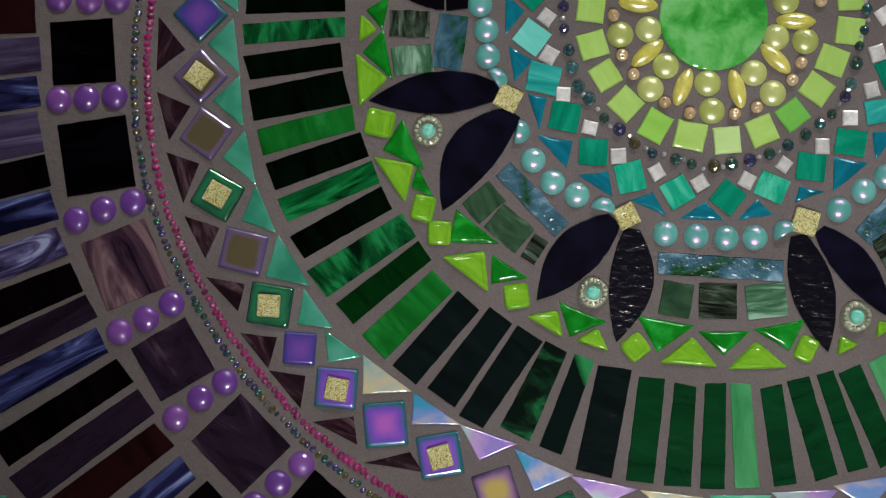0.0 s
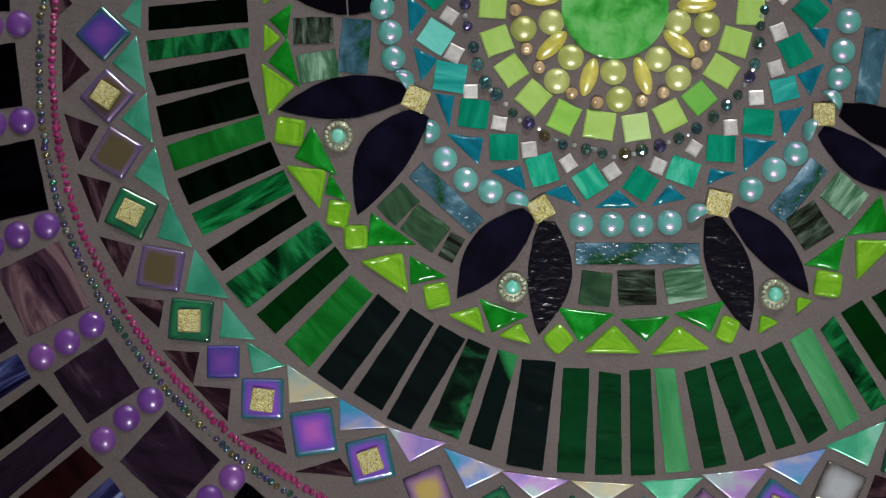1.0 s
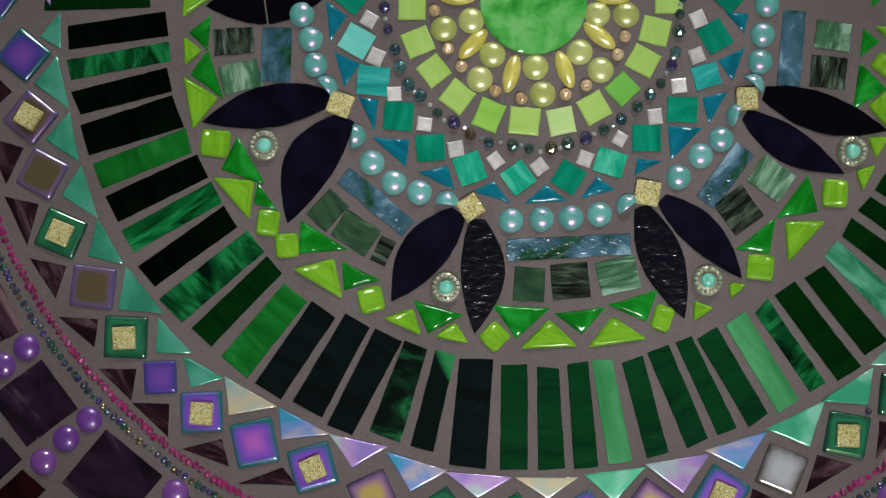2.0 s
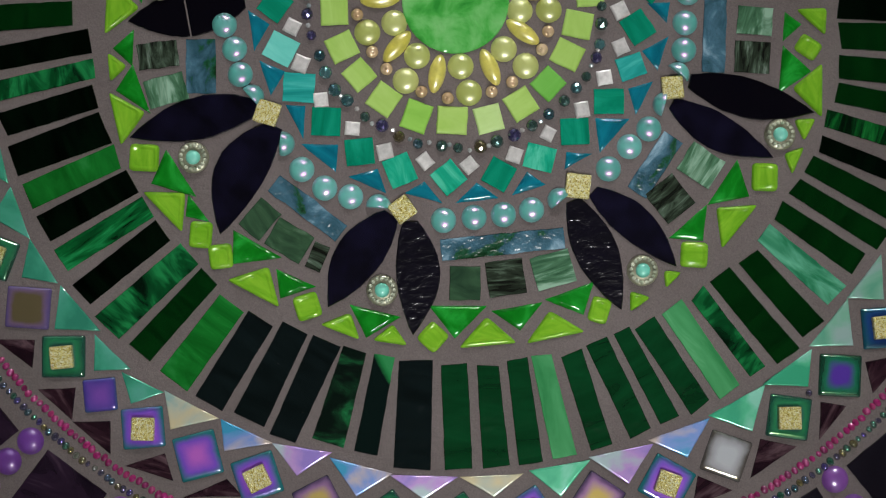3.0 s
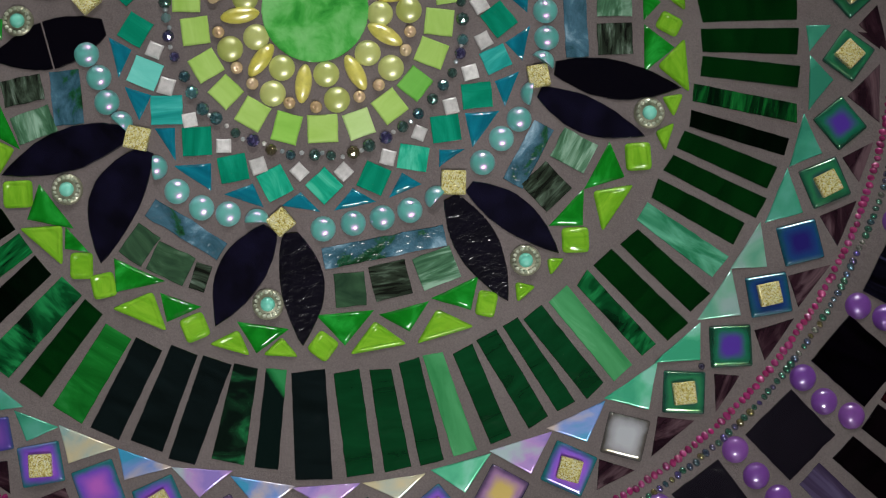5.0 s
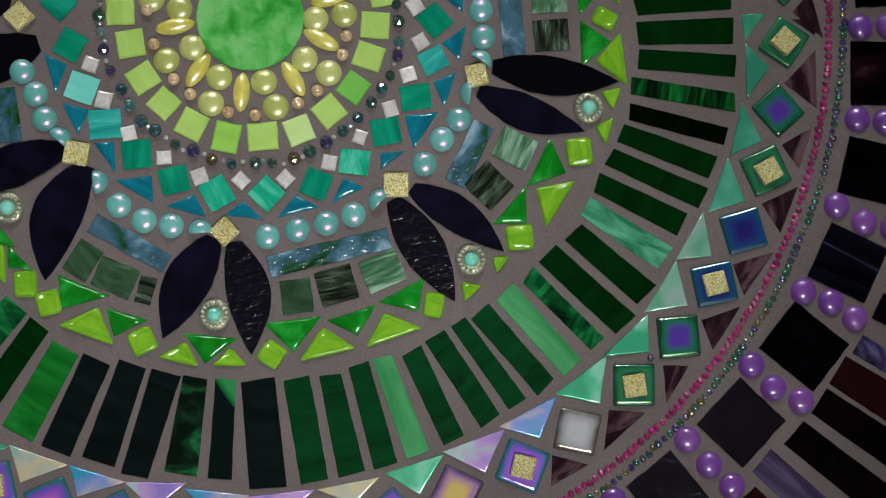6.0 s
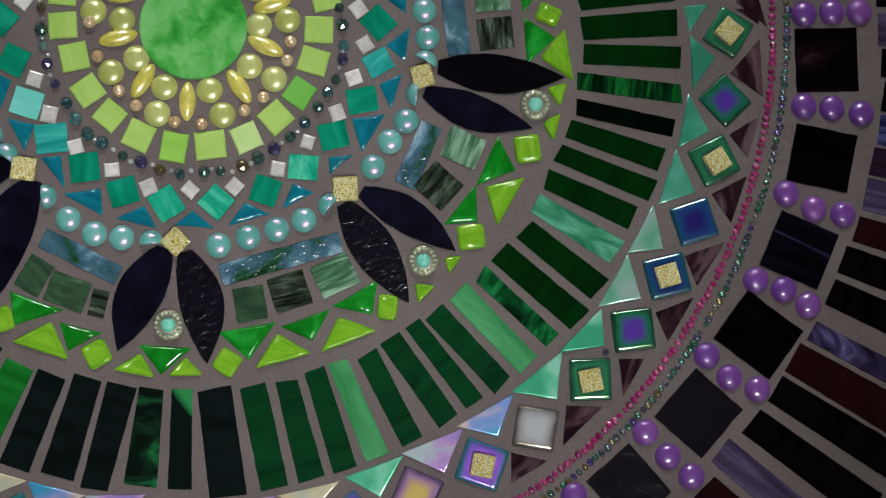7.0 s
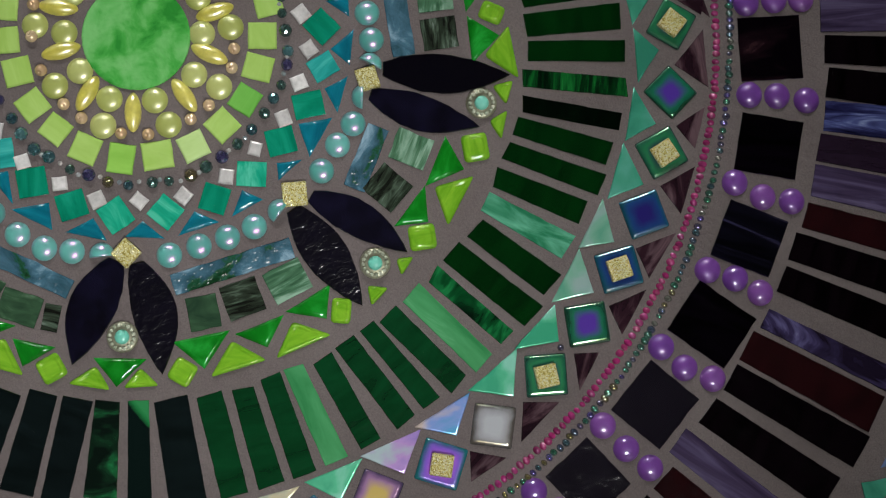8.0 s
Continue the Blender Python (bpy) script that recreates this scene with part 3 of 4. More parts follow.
# angle, radius
BRONZE = [
    (197.0, 39.9), (218.9, 41.2), (231.4, 41.7), (253.9, 42.9), (267.4, 42.6), (290.0, 42.5), (302.5, 41.1),
    (326.4, 40.1), (338.0, 38.2),
]
# angle, radius
DARKBEAD = [
    (186.1, 58.5), (193.2, 59.0), (200.3, 59.6), (208.7, 59.7), (215.0, 60.7), (222.6, 61.7), (229.1, 61.0),
    (236.6, 61.2), (244.0, 61.0), (251.6, 61.6), (258.0, 62.0), (266.0, 61.4), (272.7, 61.7), (280.1, 61.8),
    (286.9, 61.0), (293.5, 60.8), (300.3, 60.1), (308.1, 59.8), (315.8, 59.6), (322.6, 59.5), (328.6, 59.7),
    (335.7, 59.1), (341.4, 58.4), (348.4, 56.6), (355.5, 55.6),
]

# ---- shapes ----
BED = 0.0023          # the grout's surface; the board's top is at 0
MM = 0.001
rnd = random.Random(7)


def mesh_of(name, verts, faces, material, smooth=False):
    me = bpy.data.meshes.new(name)
    me.from_pydata(verts, [], faces)
    me.materials.append(material)
    if smooth:
        me.polygons.foreach_set("use_smooth", [True] * len(me.polygons))
    me.update()
    return me


def inset(poly, d):
    """The corners of a closed outline, moved inwards by d."""
    out, n = [], len(poly)
    for i in range(n):
        (ax, ay), (bx, by), (cx, cy) = poly[i - 1], poly[i], poly[(i + 1) % n]
        ux, uy, vx, vy = bx - ax, by - ay, cx - bx, cy - by
        lu, lv = math.hypot(ux, uy) or 1e-9, math.hypot(vx, vy) or 1e-9
        n1, n2 = (-uy / lu, ux / lu), (-vy / lv, vx / lv)
        k = max(0.28, 1 + n1[0] * n2[0] + n1[1] * n2[1])
        out.append((bx + d * (n1[0] + n2[0]) / k, by + d * (n1[1] + n2[1]) / k))
    return out


def rounded(poly, r, k=3):
    """The outline with rounded corners."""
    out, n = [], len(poly)
    for i in range(n):
        a, b, c = Vector(poly[i - 1]), Vector(poly[i]), Vector(poly[(i + 1) % n])
        u, v = (a - b), (c - b)
        ru, rv = min(r, u.length * 0.4), min(r, v.length * 0.4)
        p, q = b + u.normalized() * ru, b + v.normalized() * rv
        for s in range(k + 1):
            f = s / k
            out.append(tuple(p * (1 - f) ** 2 + b * 2 * f * (1 - f) + q * f * f))
    return out


def slab(name, poly, levels, material, smooth=False, bottom=0.0, corner=0.0):
    """A piece with this outline (millimetres); levels: (inset, height) from its side's top edge to its flat;
    corner: the radius of its rounded corners."""
    verts, faces = [], []
    for d, z in [(0, bottom), *levels]:
        line = inset(poly, d) if d else poly
        if corner:
            line = rounded(line, corner)
        n = len(line)
        verts += [(x * MM, y * MM, z * MM) for x, y in line]
    for k in range(len(levels)):
        for i in range(n):
            j = (i + 1) % n
            faces.append((k * n + i, k * n + j, (k + 1) * n + j, (k + 1) * n + i))
    faces.append(tuple(range(len(levels) * n, (len(levels) + 1) * n)))
    me = mesh_of(name, verts, faces, material)
    if smooth:
        me.polygons.foreach_set("use_smooth", [True] * (len(faces) - 1) + [False])
    return me


def chipped(poly, step, rough):
    """An outline cut by hand: its sides in short steps that stray a little."""
    out, n = [], len(poly)
    for i in range(n):
        (ax, ay), (bx, by) = poly[i], poly[(i + 1) % n]
        length = math.hypot(bx - ax, by - ay)
        k = max(1, round(length / step))
        nx, ny = -(by - ay) / (length or 1), (bx - ax) / (length or 1)
        bow = rnd.uniform(-0.12, 0.12) * min(1, length / 30)
        for s in range(k):
            f = s / k
            o = 0 if s == 0 else rnd.gauss(0, rough) + bow * 4 * f * (1 - f)
            out.append((ax + (bx - ax) * f + nx * o, ay + (by - ay) * f + ny * o))
    return out


def dome(name, radius, height, material, segs=20, rings=6, cut=None, sx=1.0):
    """A half-round gem; cut: what of its right side was nipped off, as a share of the radius."""
    verts, faces = [], []
    for k in range(rings):
        a = math.pi / 2 * k / rings
        r, z = radius * math.cos(a) ** 0.85, height * math.sin(a)
        for i in range(segs):
            b = 2 * math.pi * i / segs
            x = r * math.cos(b)
            if cut is not None:
                x = min(x, cut * radius)
            verts.append((x * MM * sx, r * math.sin(b) * MM, (z + 0.6) * MM))
    verts += [(0 if cut is None else min(0, cut * radius) * MM, 0, (height + 0.6) * MM)]
    low = [(x, y, 0) for x, y, z in verts[:segs]]
    base = len(verts)
    verts += low
    for i in range(segs):
        j = (i + 1) % segs
        faces.append((base + i, base + j, j, i))
        for k in range(rings - 1):
            faces.append((k * segs + i, k * segs + j, (k + 1) * segs + j, (k + 1) * segs + i))
        faces.append(((rings - 1) * segs + i, (rings - 1) * segs + j, base - 1))
    me = mesh_of(name, verts, faces, material, True)
    if cut is not None:
        for p in me.polygons:
            p.use_smooth = min(me.vertices[i].co.x for i in p.vertices) < cut * radius * MM * sx - 1e-6
    return me


def bead(name, radius, material, segs=8, rings=5, smooth=False, hole=False):
    """A small bead; hole: with its hole sunk into the top."""
    verts, faces = [], []
    for k in range(rings + 1):
        a = -math.pi / 2 + math.pi * (k + 0.35) / (rings + 0.7)
        for i in range(segs):
            b = 2 * math.pi * (i + 0.5 * (k % 2)) / segs
            verts.append((radius * math.cos(a) * math.cos(b) * MM, radius * math.cos(a) * math.sin(b) * MM, (radius * 0.9 * math.sin(a) + radius * 0.55) * MM))
    for k in range(rings):
        for i in range(segs):
            j = (i + 1) % segs
            faces.append((k * segs + i, k * segs + j, (k + 1) * segs + j, (k + 1) * segs + i))
    if hole:
        top = verts[rings * segs][2]
        for shrink, drop in ((0.8, 0.12), (0.7, 0.7)):
            verts += [(x * shrink, y * shrink, top - drop * radius * MM) for x, y, z in verts[rings * segs:(rings + 1) * segs]]
        for k in (rings, rings + 1):
            faces += [(k * segs + i, k * segs + (i + 1) % segs, (k + 1) * segs + (i + 1) % segs, (k + 1) * segs + i) for i in range(segs)]
        rings += 2
    faces.append(tuple(range(rings * segs, (rings + 1) * segs)))
    return mesh_of(name, verts, faces, material, smooth)


table = new("mosaic_table_top")
tagged(table, "round handmade mosaic of green and purple glass in grey grout", "mosaic", kind="thing")


def lay(name, me, angle, radius, turn=0.0, z=0.0, label="", parent=None, lean=0.0):
    """Sets a piece at this angle and radius round the middle, its own y axis pointing outwards, turned by so many degrees."""
    ob = new(name, me)
    a = radians(angle)
    tip = (rnd.gauss(0, lean), rnd.gauss(0, lean)) if lean else (0, 0)
    ob.matrix_world = pose(radius * MM * math.cos(a), radius * MM * math.sin(a), z, tip[0], tip[1], angle - 90 + turn)
    ob.parent = parent or table
    if label:
        tagged(ob, label)
    return ob


def rect(w, h):
    return [(-w / 2, -h / 2), (w / 2, -h / 2), (w / 2, h / 2), (-w / 2, h / 2)]


def triangle(base, height, apex):
    """A triangle round its own middle, its longest side first."""
    p = [(0, 0), (base, 0), (base * apex, height)]
    cx, cy = sum(q[0] for q in p) / 3, sum(q[1] for q in p) / 3
    return [(x - cx, y - cy) for x, y in p]


def flat_levels(top=2.7):
    return [(0, top - 0.25), (0.22, top)]


def soft_levels(top):
    """A fire-polished edge, rounded over."""
    return [(0, top - 0.7), (0.18, top - 0.35), (0.5, top - 0.1), (0.9, top)]


def cast_levels(top):
    """A cast cushion: a rolled rim and a shallow dish inside it."""
    return [(0, top - 1.3), (0.2, top - 0.75), (0.55, top - 0.25), (1.0, top), (1.4, top - 0.08), (1.8, top - 0.38), (2.1, top - 0.46)]


def rolled_levels(top):
    """A thick edge that melted to a wide round."""
    return [(0, top - 1.3), (0.2, top - 0.85), (0.6, top - 0.4), (1.1, top - 0.14), (1.7, top)]


# ---- the bed ----
def ring_disc(name, radius, z0, z1, material, segs=160):
    poly = [(radius * math.cos(2 * math.pi * i / segs), radius * math.sin(2 * math.pi * i / segs)) for i in range(segs)]
    me = slab(name, poly, [(0, z1 - 1), (1, z1)], material, bottom=z0)
    ob = new(name, me)
    ob.parent = table
    return ob


tagged(ring_disc("board", 378, -18, 0.5, BOARD_MAT), "dark wooden backing board")
tagged(ring_disc("grout", 376, 0, BED / MM, GROUT), "grey-brown sanded grout bed")

# ---- middle: green disc, olive gems, rice pearls ----
me = slab("centre_disc", chipped([(20.6 * math.cos(2 * math.pi * i / 40), 20.6 * math.sin(2 * math.pi * i / 40)) for i in range(40)], 9, 0.1), [(0, 3.0), (0.3, 3.35), (0.8, 3.5)], DISC_MAT)
ob = lay("centre_disc", me, 258.0, 5.0, 12, label="round wavy green swirled glass disc")

OLIVE = dome("olive_gem", 5.2, 2.9, OLIVE_MAT)
RICE_ME = dome("rice_pearl", 3.3, 3.0, RICE_MAT, 20, 6)
for v in RICE_ME.vertices:
    v.co.y *= 2.35
    v.co.x *= 1.0 - 0.12 * (v.co.y / 0.0078) ** 2
BRONZE_ME = bead("bronze_pearl", 2.45, BRONZE_MAT, 14, 8, True, hole=True)


def around(rows, step):
    """The given (angle, radius) rows, and regular ones that carry the ring on round the far side."""
    full = sorted(rows)
    a, end = full[-1][0], full[0][0] + 360
    count = max(1, round((end - a) / step))
    r0, r1 = full[-1][1], full[0][1]
    return full + [q for q in [((a + (end - a) * i / count), r0 + (r1 - r0) * i / count) for i in range(1, count)] if not 181 < q[0] % 360 < 358]


for a, r in around(INGEM, 33.0):
    lay("olive_gem", OLIVE, a, r, rnd.uniform(0, 360), BED - 0.0012, "domed olive-yellow pearl gem")
for a, r in around(OUTGEM, 35.0):
    lay("olive_gem", OLIVE, a, r, rnd.uniform(0, 360), BED - 0.0012, "domed olive-yellow pearl gem")
for a, r in around(RICE, 34.0):
    lay("rice_pearl", RICE_ME, a, r, rnd.uniform(-14, 14), BED - 0.0009, "long yellow rice-shaped pearl")
for a, r in around(BRONZE, 17.6):
    lay("bronze_pearl", BRONZE_ME, a, r, rnd.uniform(0, 360), BED - 0.0004, "small round bronze pearl", lean=16)


def more(rows, step, whole=False):
    """Carries rows of any length on round the far side with rows like those given."""
    full = sorted(rows)
    a, end = full[-1][0], full[0][0] + 360
    count = max(1, round((end - a) / step))
    made = [((a + (end - a) * i / count), *full[(i * 5 + 2) % len(full)][1:]) for i in range(1, count)]
    return made if whole else [q for q in made if not 181 < q[0] % 360 < 358]


def kinds_for(rows, kinds, extra):
    return list(kinds) + [kinds[(i * 7 + 3) % len(kinds)] for i in range(len(extra))]


def squares(name, rows, kinds, mats, step, label, levels=None, step_cut=3.5, rough=0.08, lean=0.5):
    extra = more(rows, step)
    for (a, r, w, h, t), k in zip(rows + extra, kinds_for(rows, kinds, extra)):
        me = slab(name, chipped(rect(w, h), step_cut, rough), levels or flat_levels(), mats[k])
        lay(name, me, a, r, t, label=label, lean=lean)


squares("lime_tile", LIME, LIME_GLASS, LIMES, 15.3, "square lime-green glass tile", soft_levels(3.2))

# ---- crystals, silver and teal squares, blue triangles ----
BIG_CRYSTAL = [bead("crystal_bead", s, CRYSTAL_MAT, 8, 5) for s in (2.1, 2.4, 2.7)]
SMALL_CRYSTAL = bead("clear_bead", 1.0, CLEAR_MAT, 6, 4)
ring = around(DARKBEAD, 7.0)
for i, (a, r) in enumerate(ring):
    lay("crystal_bead", BIG_CRYSTAL[rnd.randrange(3)], a + rnd.uniform(-0.6, 0.6), r, rnd.uniform(0, 360), BED - 0.0010, "faceted dark teal crystal bead", lean=9)
    if rnd.random() < 0.62:
        b = ring[(i + 1) % len(ring)]
        mid = a + (((b[0] - a) % 360) / 2)
        lay("clear_bead", SMALL_CRYSTAL, mid, (r + b[1]) / 2 + rnd.uniform(-1, 1), rnd.uniform(0, 360), BED, "tiny clear crystal bead", lean=14)

for a, r in around(SILVER, 13.3):
    s = rnd.uniform(5.4, 6.4)
    me = slab("silver_tile", chipped(rect(s, s * rnd.uniform(0.9, 1.1)), 3, 0.08), [(0, 2.7), (0.25, 3.2), (0.75, 3.45)], SILVER_MAT)
    lay("silver_tile", me, a, r, 45 + rnd.uniform(-14, 14), label="small square silver foil tile", lean=2)

squares("teal_tile", TEAL, TEAL_GLASS, TEALS, 13.2, "square teal glass tile set on its corner", flat_levels(3.0))


def triangles(name, rows, mat_of, step, label, levels, smooth=False, round_r=0.0, kinds=None, lean=0.6):
    good = [q for q in rows if abs((q[2] + 90) % 180 - 90) < 40]
    extra = more(good, step, step == 7.0)
    names = kinds_for(rows, kinds, extra) if kinds else [None] * (len(rows) + len(extra))
    for (a, r, t, base, h, apex), k in zip(rows + extra, names):
        grow = 1.1 if round_r else 1.08
        poly = triangle(base * grow, h * grow, apex)
        around_it = sum(math.dist(poly[i - 1], poly[i]) for i in range(3))
        slim = min(1.0, 0.6 * base * h * grow * grow / around_it / levels[-1][0])
        poly = poly if round_r else chipped(poly, 5, 0.06)
        lay(name, slab(name, poly, [(d * slim, z) for d, z in levels], mat_of(k), smooth, corner=round_r), a, r, t + 180, label=label, lean=lean)


triangles("blue_triangle", BLUETRI, lambda k: BLUE_MAT, 13.4, "three-cornered petrol-blue glass tile", rolled_levels(3.1), True)

# ---- aqua pearls and gold tiles; petals, rosettes ----
GOLDS = [q[0] for q in GOLD] + [17.0, 58.0, 98.0, 139.0, 178.5]
AQUA = dome("aqua_pearl", 5.0, 3.4, PEARL_MAT)
HALF = [dome("cut_aqua_pearl", 4.8, 3.7, PEARL_MAT, cut=c) for c in (0.15, -0.05)]
for a, r in around(PEARL, 7.6):
    near = min(((g - a + 180) % 360 - 180 for g in GOLDS), key=abs)
    if abs(near) < 4.2:
        continue
    if abs(near) < 8.5 or 225 < a < 226:
        along, out = -radians(near) * r, 88.5 - r
        gap = math.hypot(along, out)
        lay("cut_aqua_pearl", HALF[0 if abs(near) > 6.0 else 1], a + math.degrees(1.7 * -along / gap / r), r + 1.7 * out / gap, 105 if near > 0 else 45 if abs(near) > 8.5 else math.degrees(math.atan2(out, along)), BED - 0.0008, "nipped aqua lustre pearl")
    else:
        lay("aqua_pearl", AQUA, a, r, rnd.uniform(0, 360), BED - 0.0012, "domed aqua pearl with pink lustre")

extra = [(a, 88.5, 8.9, 8.8, 40.0) for a in GOLDS[len(GOLD):]]
for a, r, w, h, t in GOLD + extra:
    me = slab("gold_tile", rect(w, h), [(0, 4.0), (0.25, 4.4), (0.5, 4.6)], GOLD_MAT, corner=0.6)
    lay("gold_tile", me, a, r, t, label="raised gold glitter glass cube", lean=1.5)


def petal(width, length, bend, lo=0.0, hi=1.0):
    """A leaf blunt at the gem and pointed outwards, along y; lo, hi: the stretch of it that one piece takes."""
    left, right, k = [], [], 13
    for i in range(k + 1):
        s = lo + (hi - lo) * i / k
        half = width * 0.5 * math.sin(math.pi * (0.10 + 0.90 * s)) ** 0.9
        off = -bend * math.sin(math.pi * s)
        y = length * (s - 0.5)
        right.append((off + half + rnd.gauss(0, 0.12), y))
        left.append((off - half + rnd.gauss(0, 0.12), y))
    return right[:-1] + [(0, length / 2)] + left[:-1][::-1] if hi == 1 else right + left[::-1]


def place_petal(a0, r0, a1, r1, width, bend, mat, parts=((0.0, 1.0),)):
    p, q = [Vector((r * math.cos(radians(a)), r * math.sin(radians(a)))) for a, r in ((a0, r0), (a1, r1))]
    mid, along = (p + q) / 2, q - p
    angle = math.degrees(math.atan2(mid.y, mid.x))
    turn = math.degrees(math.atan2(along.y, along.x)) - angle
    for lo, hi in parts:
        me = slab("petal", petal(width, along.length, bend, lo, hi), [(0, 2.7), (0.3, 3.0)], PETALS[mat])
        lay("petal", me, angle, mid.length, turn, label=("smooth", "rippled", "sparkling")[mat] + " black glass petal", lean=0.4)


# inner angle and radius, outer angle and radius, width, bend, which glass
PETAL_ROWS = [
    (185.9, 82.4, 188.6, 127.6, 19.0, 0.9, 2), (213.5, 89.5, 207.4, 138.5, 16.5, -1.1, 0), (219.8, 88.4, 228.9, 131.5, 19.2, -4.1, 0),
    (256.3, 91.0, 250.6, 132.5, 18.0, -1.6, 0), (261.2, 91.5, 265.3, 134.4, 16.8, 2.4, 1), (300.8, 92.6, 299.4, 138.3, 16.5, 0.3, 1),
    (306.0, 93.6, 310.6, 135.7, 14.0, 1.7, 0), (334.2, 93.0, 334.3, 137.3, 14.0, -1.4, 0), (340.8, 95.5, 343.4, 144.7, 15.4, -1.0, 2),
]
for i, row in enumerate(PETAL_ROWS):
    place_petal(*row, parts=((0.0, 0.49), (0.505, 1.0)) if i == 0 else ((0.0, 1.0),))
for g in GOLDS[len(GOLD):]:
    for side, m in ((-1, 1), (1, 0)):
        if g != 178.5 or side < 0:
            place_petal(g + 2.4 * side, 92, g + 6.5 * side, 136, 17, side, m)


def rosette(a, r):
    """A pewter ring set with small stones round a turquoise cabochon."""
    rim = dome("rosette", 6.0, 1.0, RIM_MAT, 28, 3)
    base = lay("rosette", rim, a, r, rnd.uniform(0, 40), BED, "round silver rosette with a turquoise stone")
    for name, me, x, y, z in [("cabochon", CAB_ME, 0, 0, 0.0012)] + [("rhinestone", STONE_ME, 4.6 * math.cos(q), 4.6 * math.sin(q), 0.0016) for q in [2 * math.pi * i / 16 for i in range(16)]]:
        ob = new(name, me)
        ob.location = (x * MM, y * MM, z)
        ob.parent = base
        if name == "cabochon":
            tagged(ob, "turquoise cabochon")


CAB_ME = dome("cabochon", 2.8, 1.7, CAB_MAT, 18, 5)
STONE_ME = bead("rhinestone", 0.88, STONE_MAT, 6, 3)
for a, r in ROSETTE + [(a, 126) for a in GOLDS[len(GOLD):-1]]:
    rosette(a, r)

squares("slate_strip", SLATE, ["s"] * len(SLATE), GLASS, 40, "textured slate-blue glass strip", flat_levels(2.9), 4, 0.15)
squares("moss_pane", MOSS, MOSS_GLASS, GLASS, 11, "streaked grey-green glass pane", flat_levels(2.9), 4, 0.15)

# ---- ring of emerald and lime ----
triangles("emerald_triangle", GREENTRI, lambda k: GREEN_MAT, 10.5, "three-cornered emerald glass tile", rolled_levels(3.4), True)
triangles("lime_triangle", LIMETRI, lambda k: LIMEGLASS, 10.5, "cushioned lime glass triangle", cast_levels(3.7), True, 1.9)
for a, r, w, h, t in LIMEGEM + more(LIMEGEM, 16):
    lay("lime_cushion", slab("lime_cushion", rect(w * 1.05, h * 1.05), cast_levels(3.7), LIMEGLASS, True, corner=1.9), a, r, t, label="cushioned lime glass square", lean=1)


# ---- green strips ----
def strip(name, a0, r0, w0, a1, r1, w1, mat, label, top=2.7):
    p, q = [Vector((r * math.cos(radians(a)), r * math.sin(radians(a)))) for a, r in ((a0, r0), (a1, r1))]
    mid, along = (p + q) / 2, q - p
    angle = math.degrees(math.atan2(mid.y, mid.x))
    turn = math.degrees(math.atan2(along.y, along.x)) - angle
    h = along.length / 2
    s0, s1 = rnd.gauss(0, 0.35), rnd.gauss(0, 0.35)
    poly = chipped([(-w0 / 2, -h + s0), (w0 / 2, -h - s0), (w1 / 2, h + s1), (-w1 / 2, h - s1)], 3.2, 0.06)
    return lay(name, slab(name, poly, flat_levels(top), mat), angle, mid.length, turn, label=label, lean=0.35)


SHADES = {"D": "black-green", "E": "deep green", "F": "bottle-green", "B": "blue-black", "G": "leaf-green", "L": "pale green", "P": "misty green",
          "S": "wispy green", "M": "marbled green", "C": "two-tone green", "N": "green-ended dark", "T": "green-barred dark", "K": "black", "R": "maroon-black", "W": "aubergine", "V": "lavender",
          "U": "blue-violet", "X": "smoky violet"}
extra = more([(q[0], *q[1:]) for q in STAVE], 4.4, True)
extra = [(a, r0, w0, a, r1, w1) for a, r0, w0, _, r1, w1 in extra]
for row, k in zip(STAVE + extra, kinds_for(STAVE, STAVE_GLASS, extra)):
    strip("green_strip", *row, GLASS[k], SHADES[k] + " glass strip laid outwards")

# ---- lustre ring ----
triangles("lustre_triangle", IRISTRI, lambda k: LUSTRE[k], 7.0, "three-cornered iridescent glass tile", [(0, 2.5), (0.1, 2.75), (0.35, 2.9), (0.7, 2.94)], True, kinds=IRISTRI_GLASS, lean=1.2)
extra = more(IRIS, 7.0, True)
for (a, r, w, h, t), k in zip(IRIS + extra, kinds_for(IRIS, IRIS_GLASS, extra)):
    if w < 14.5 and 255 < a < 285:
        w = h = 15.6
        r += 5
    me = slab("lustre_tile", rect(w, h), [(0, 2.5), (0.15, 2.95), (0.55, 3.36), (1.15, 3.6), (1.9, 3.7)], IRIS_MATS[k[-1]], True, corner=0.9)
    ob = lay("lustre_tile", me, a, r, t, label="square iridescent glass tile with rounded rim", lean=1.0)
    if k[0] == "G":
        g = new("gold_tile", slab("gold_tile", rect(8.6, 8.6), [(0, 1.8), (0.25, 2.2), (0.5, 2.4)], GOLD_MAT, corner=0.6))
        g.parent = ob
        g.matrix_local = pose(rnd.gauss(0, 0.0003), rnd.gauss(0, 0.0003), 0.0037, 0, 0, rnd.uniform(-9, 9))
        tagged(g, "gold glitter glass cube")
triangles("plum_triangle", DARKTRI, lambda k: GLASS["x"], 7.0, "three-cornered dark plum glass tile", flat_levels(2.7))


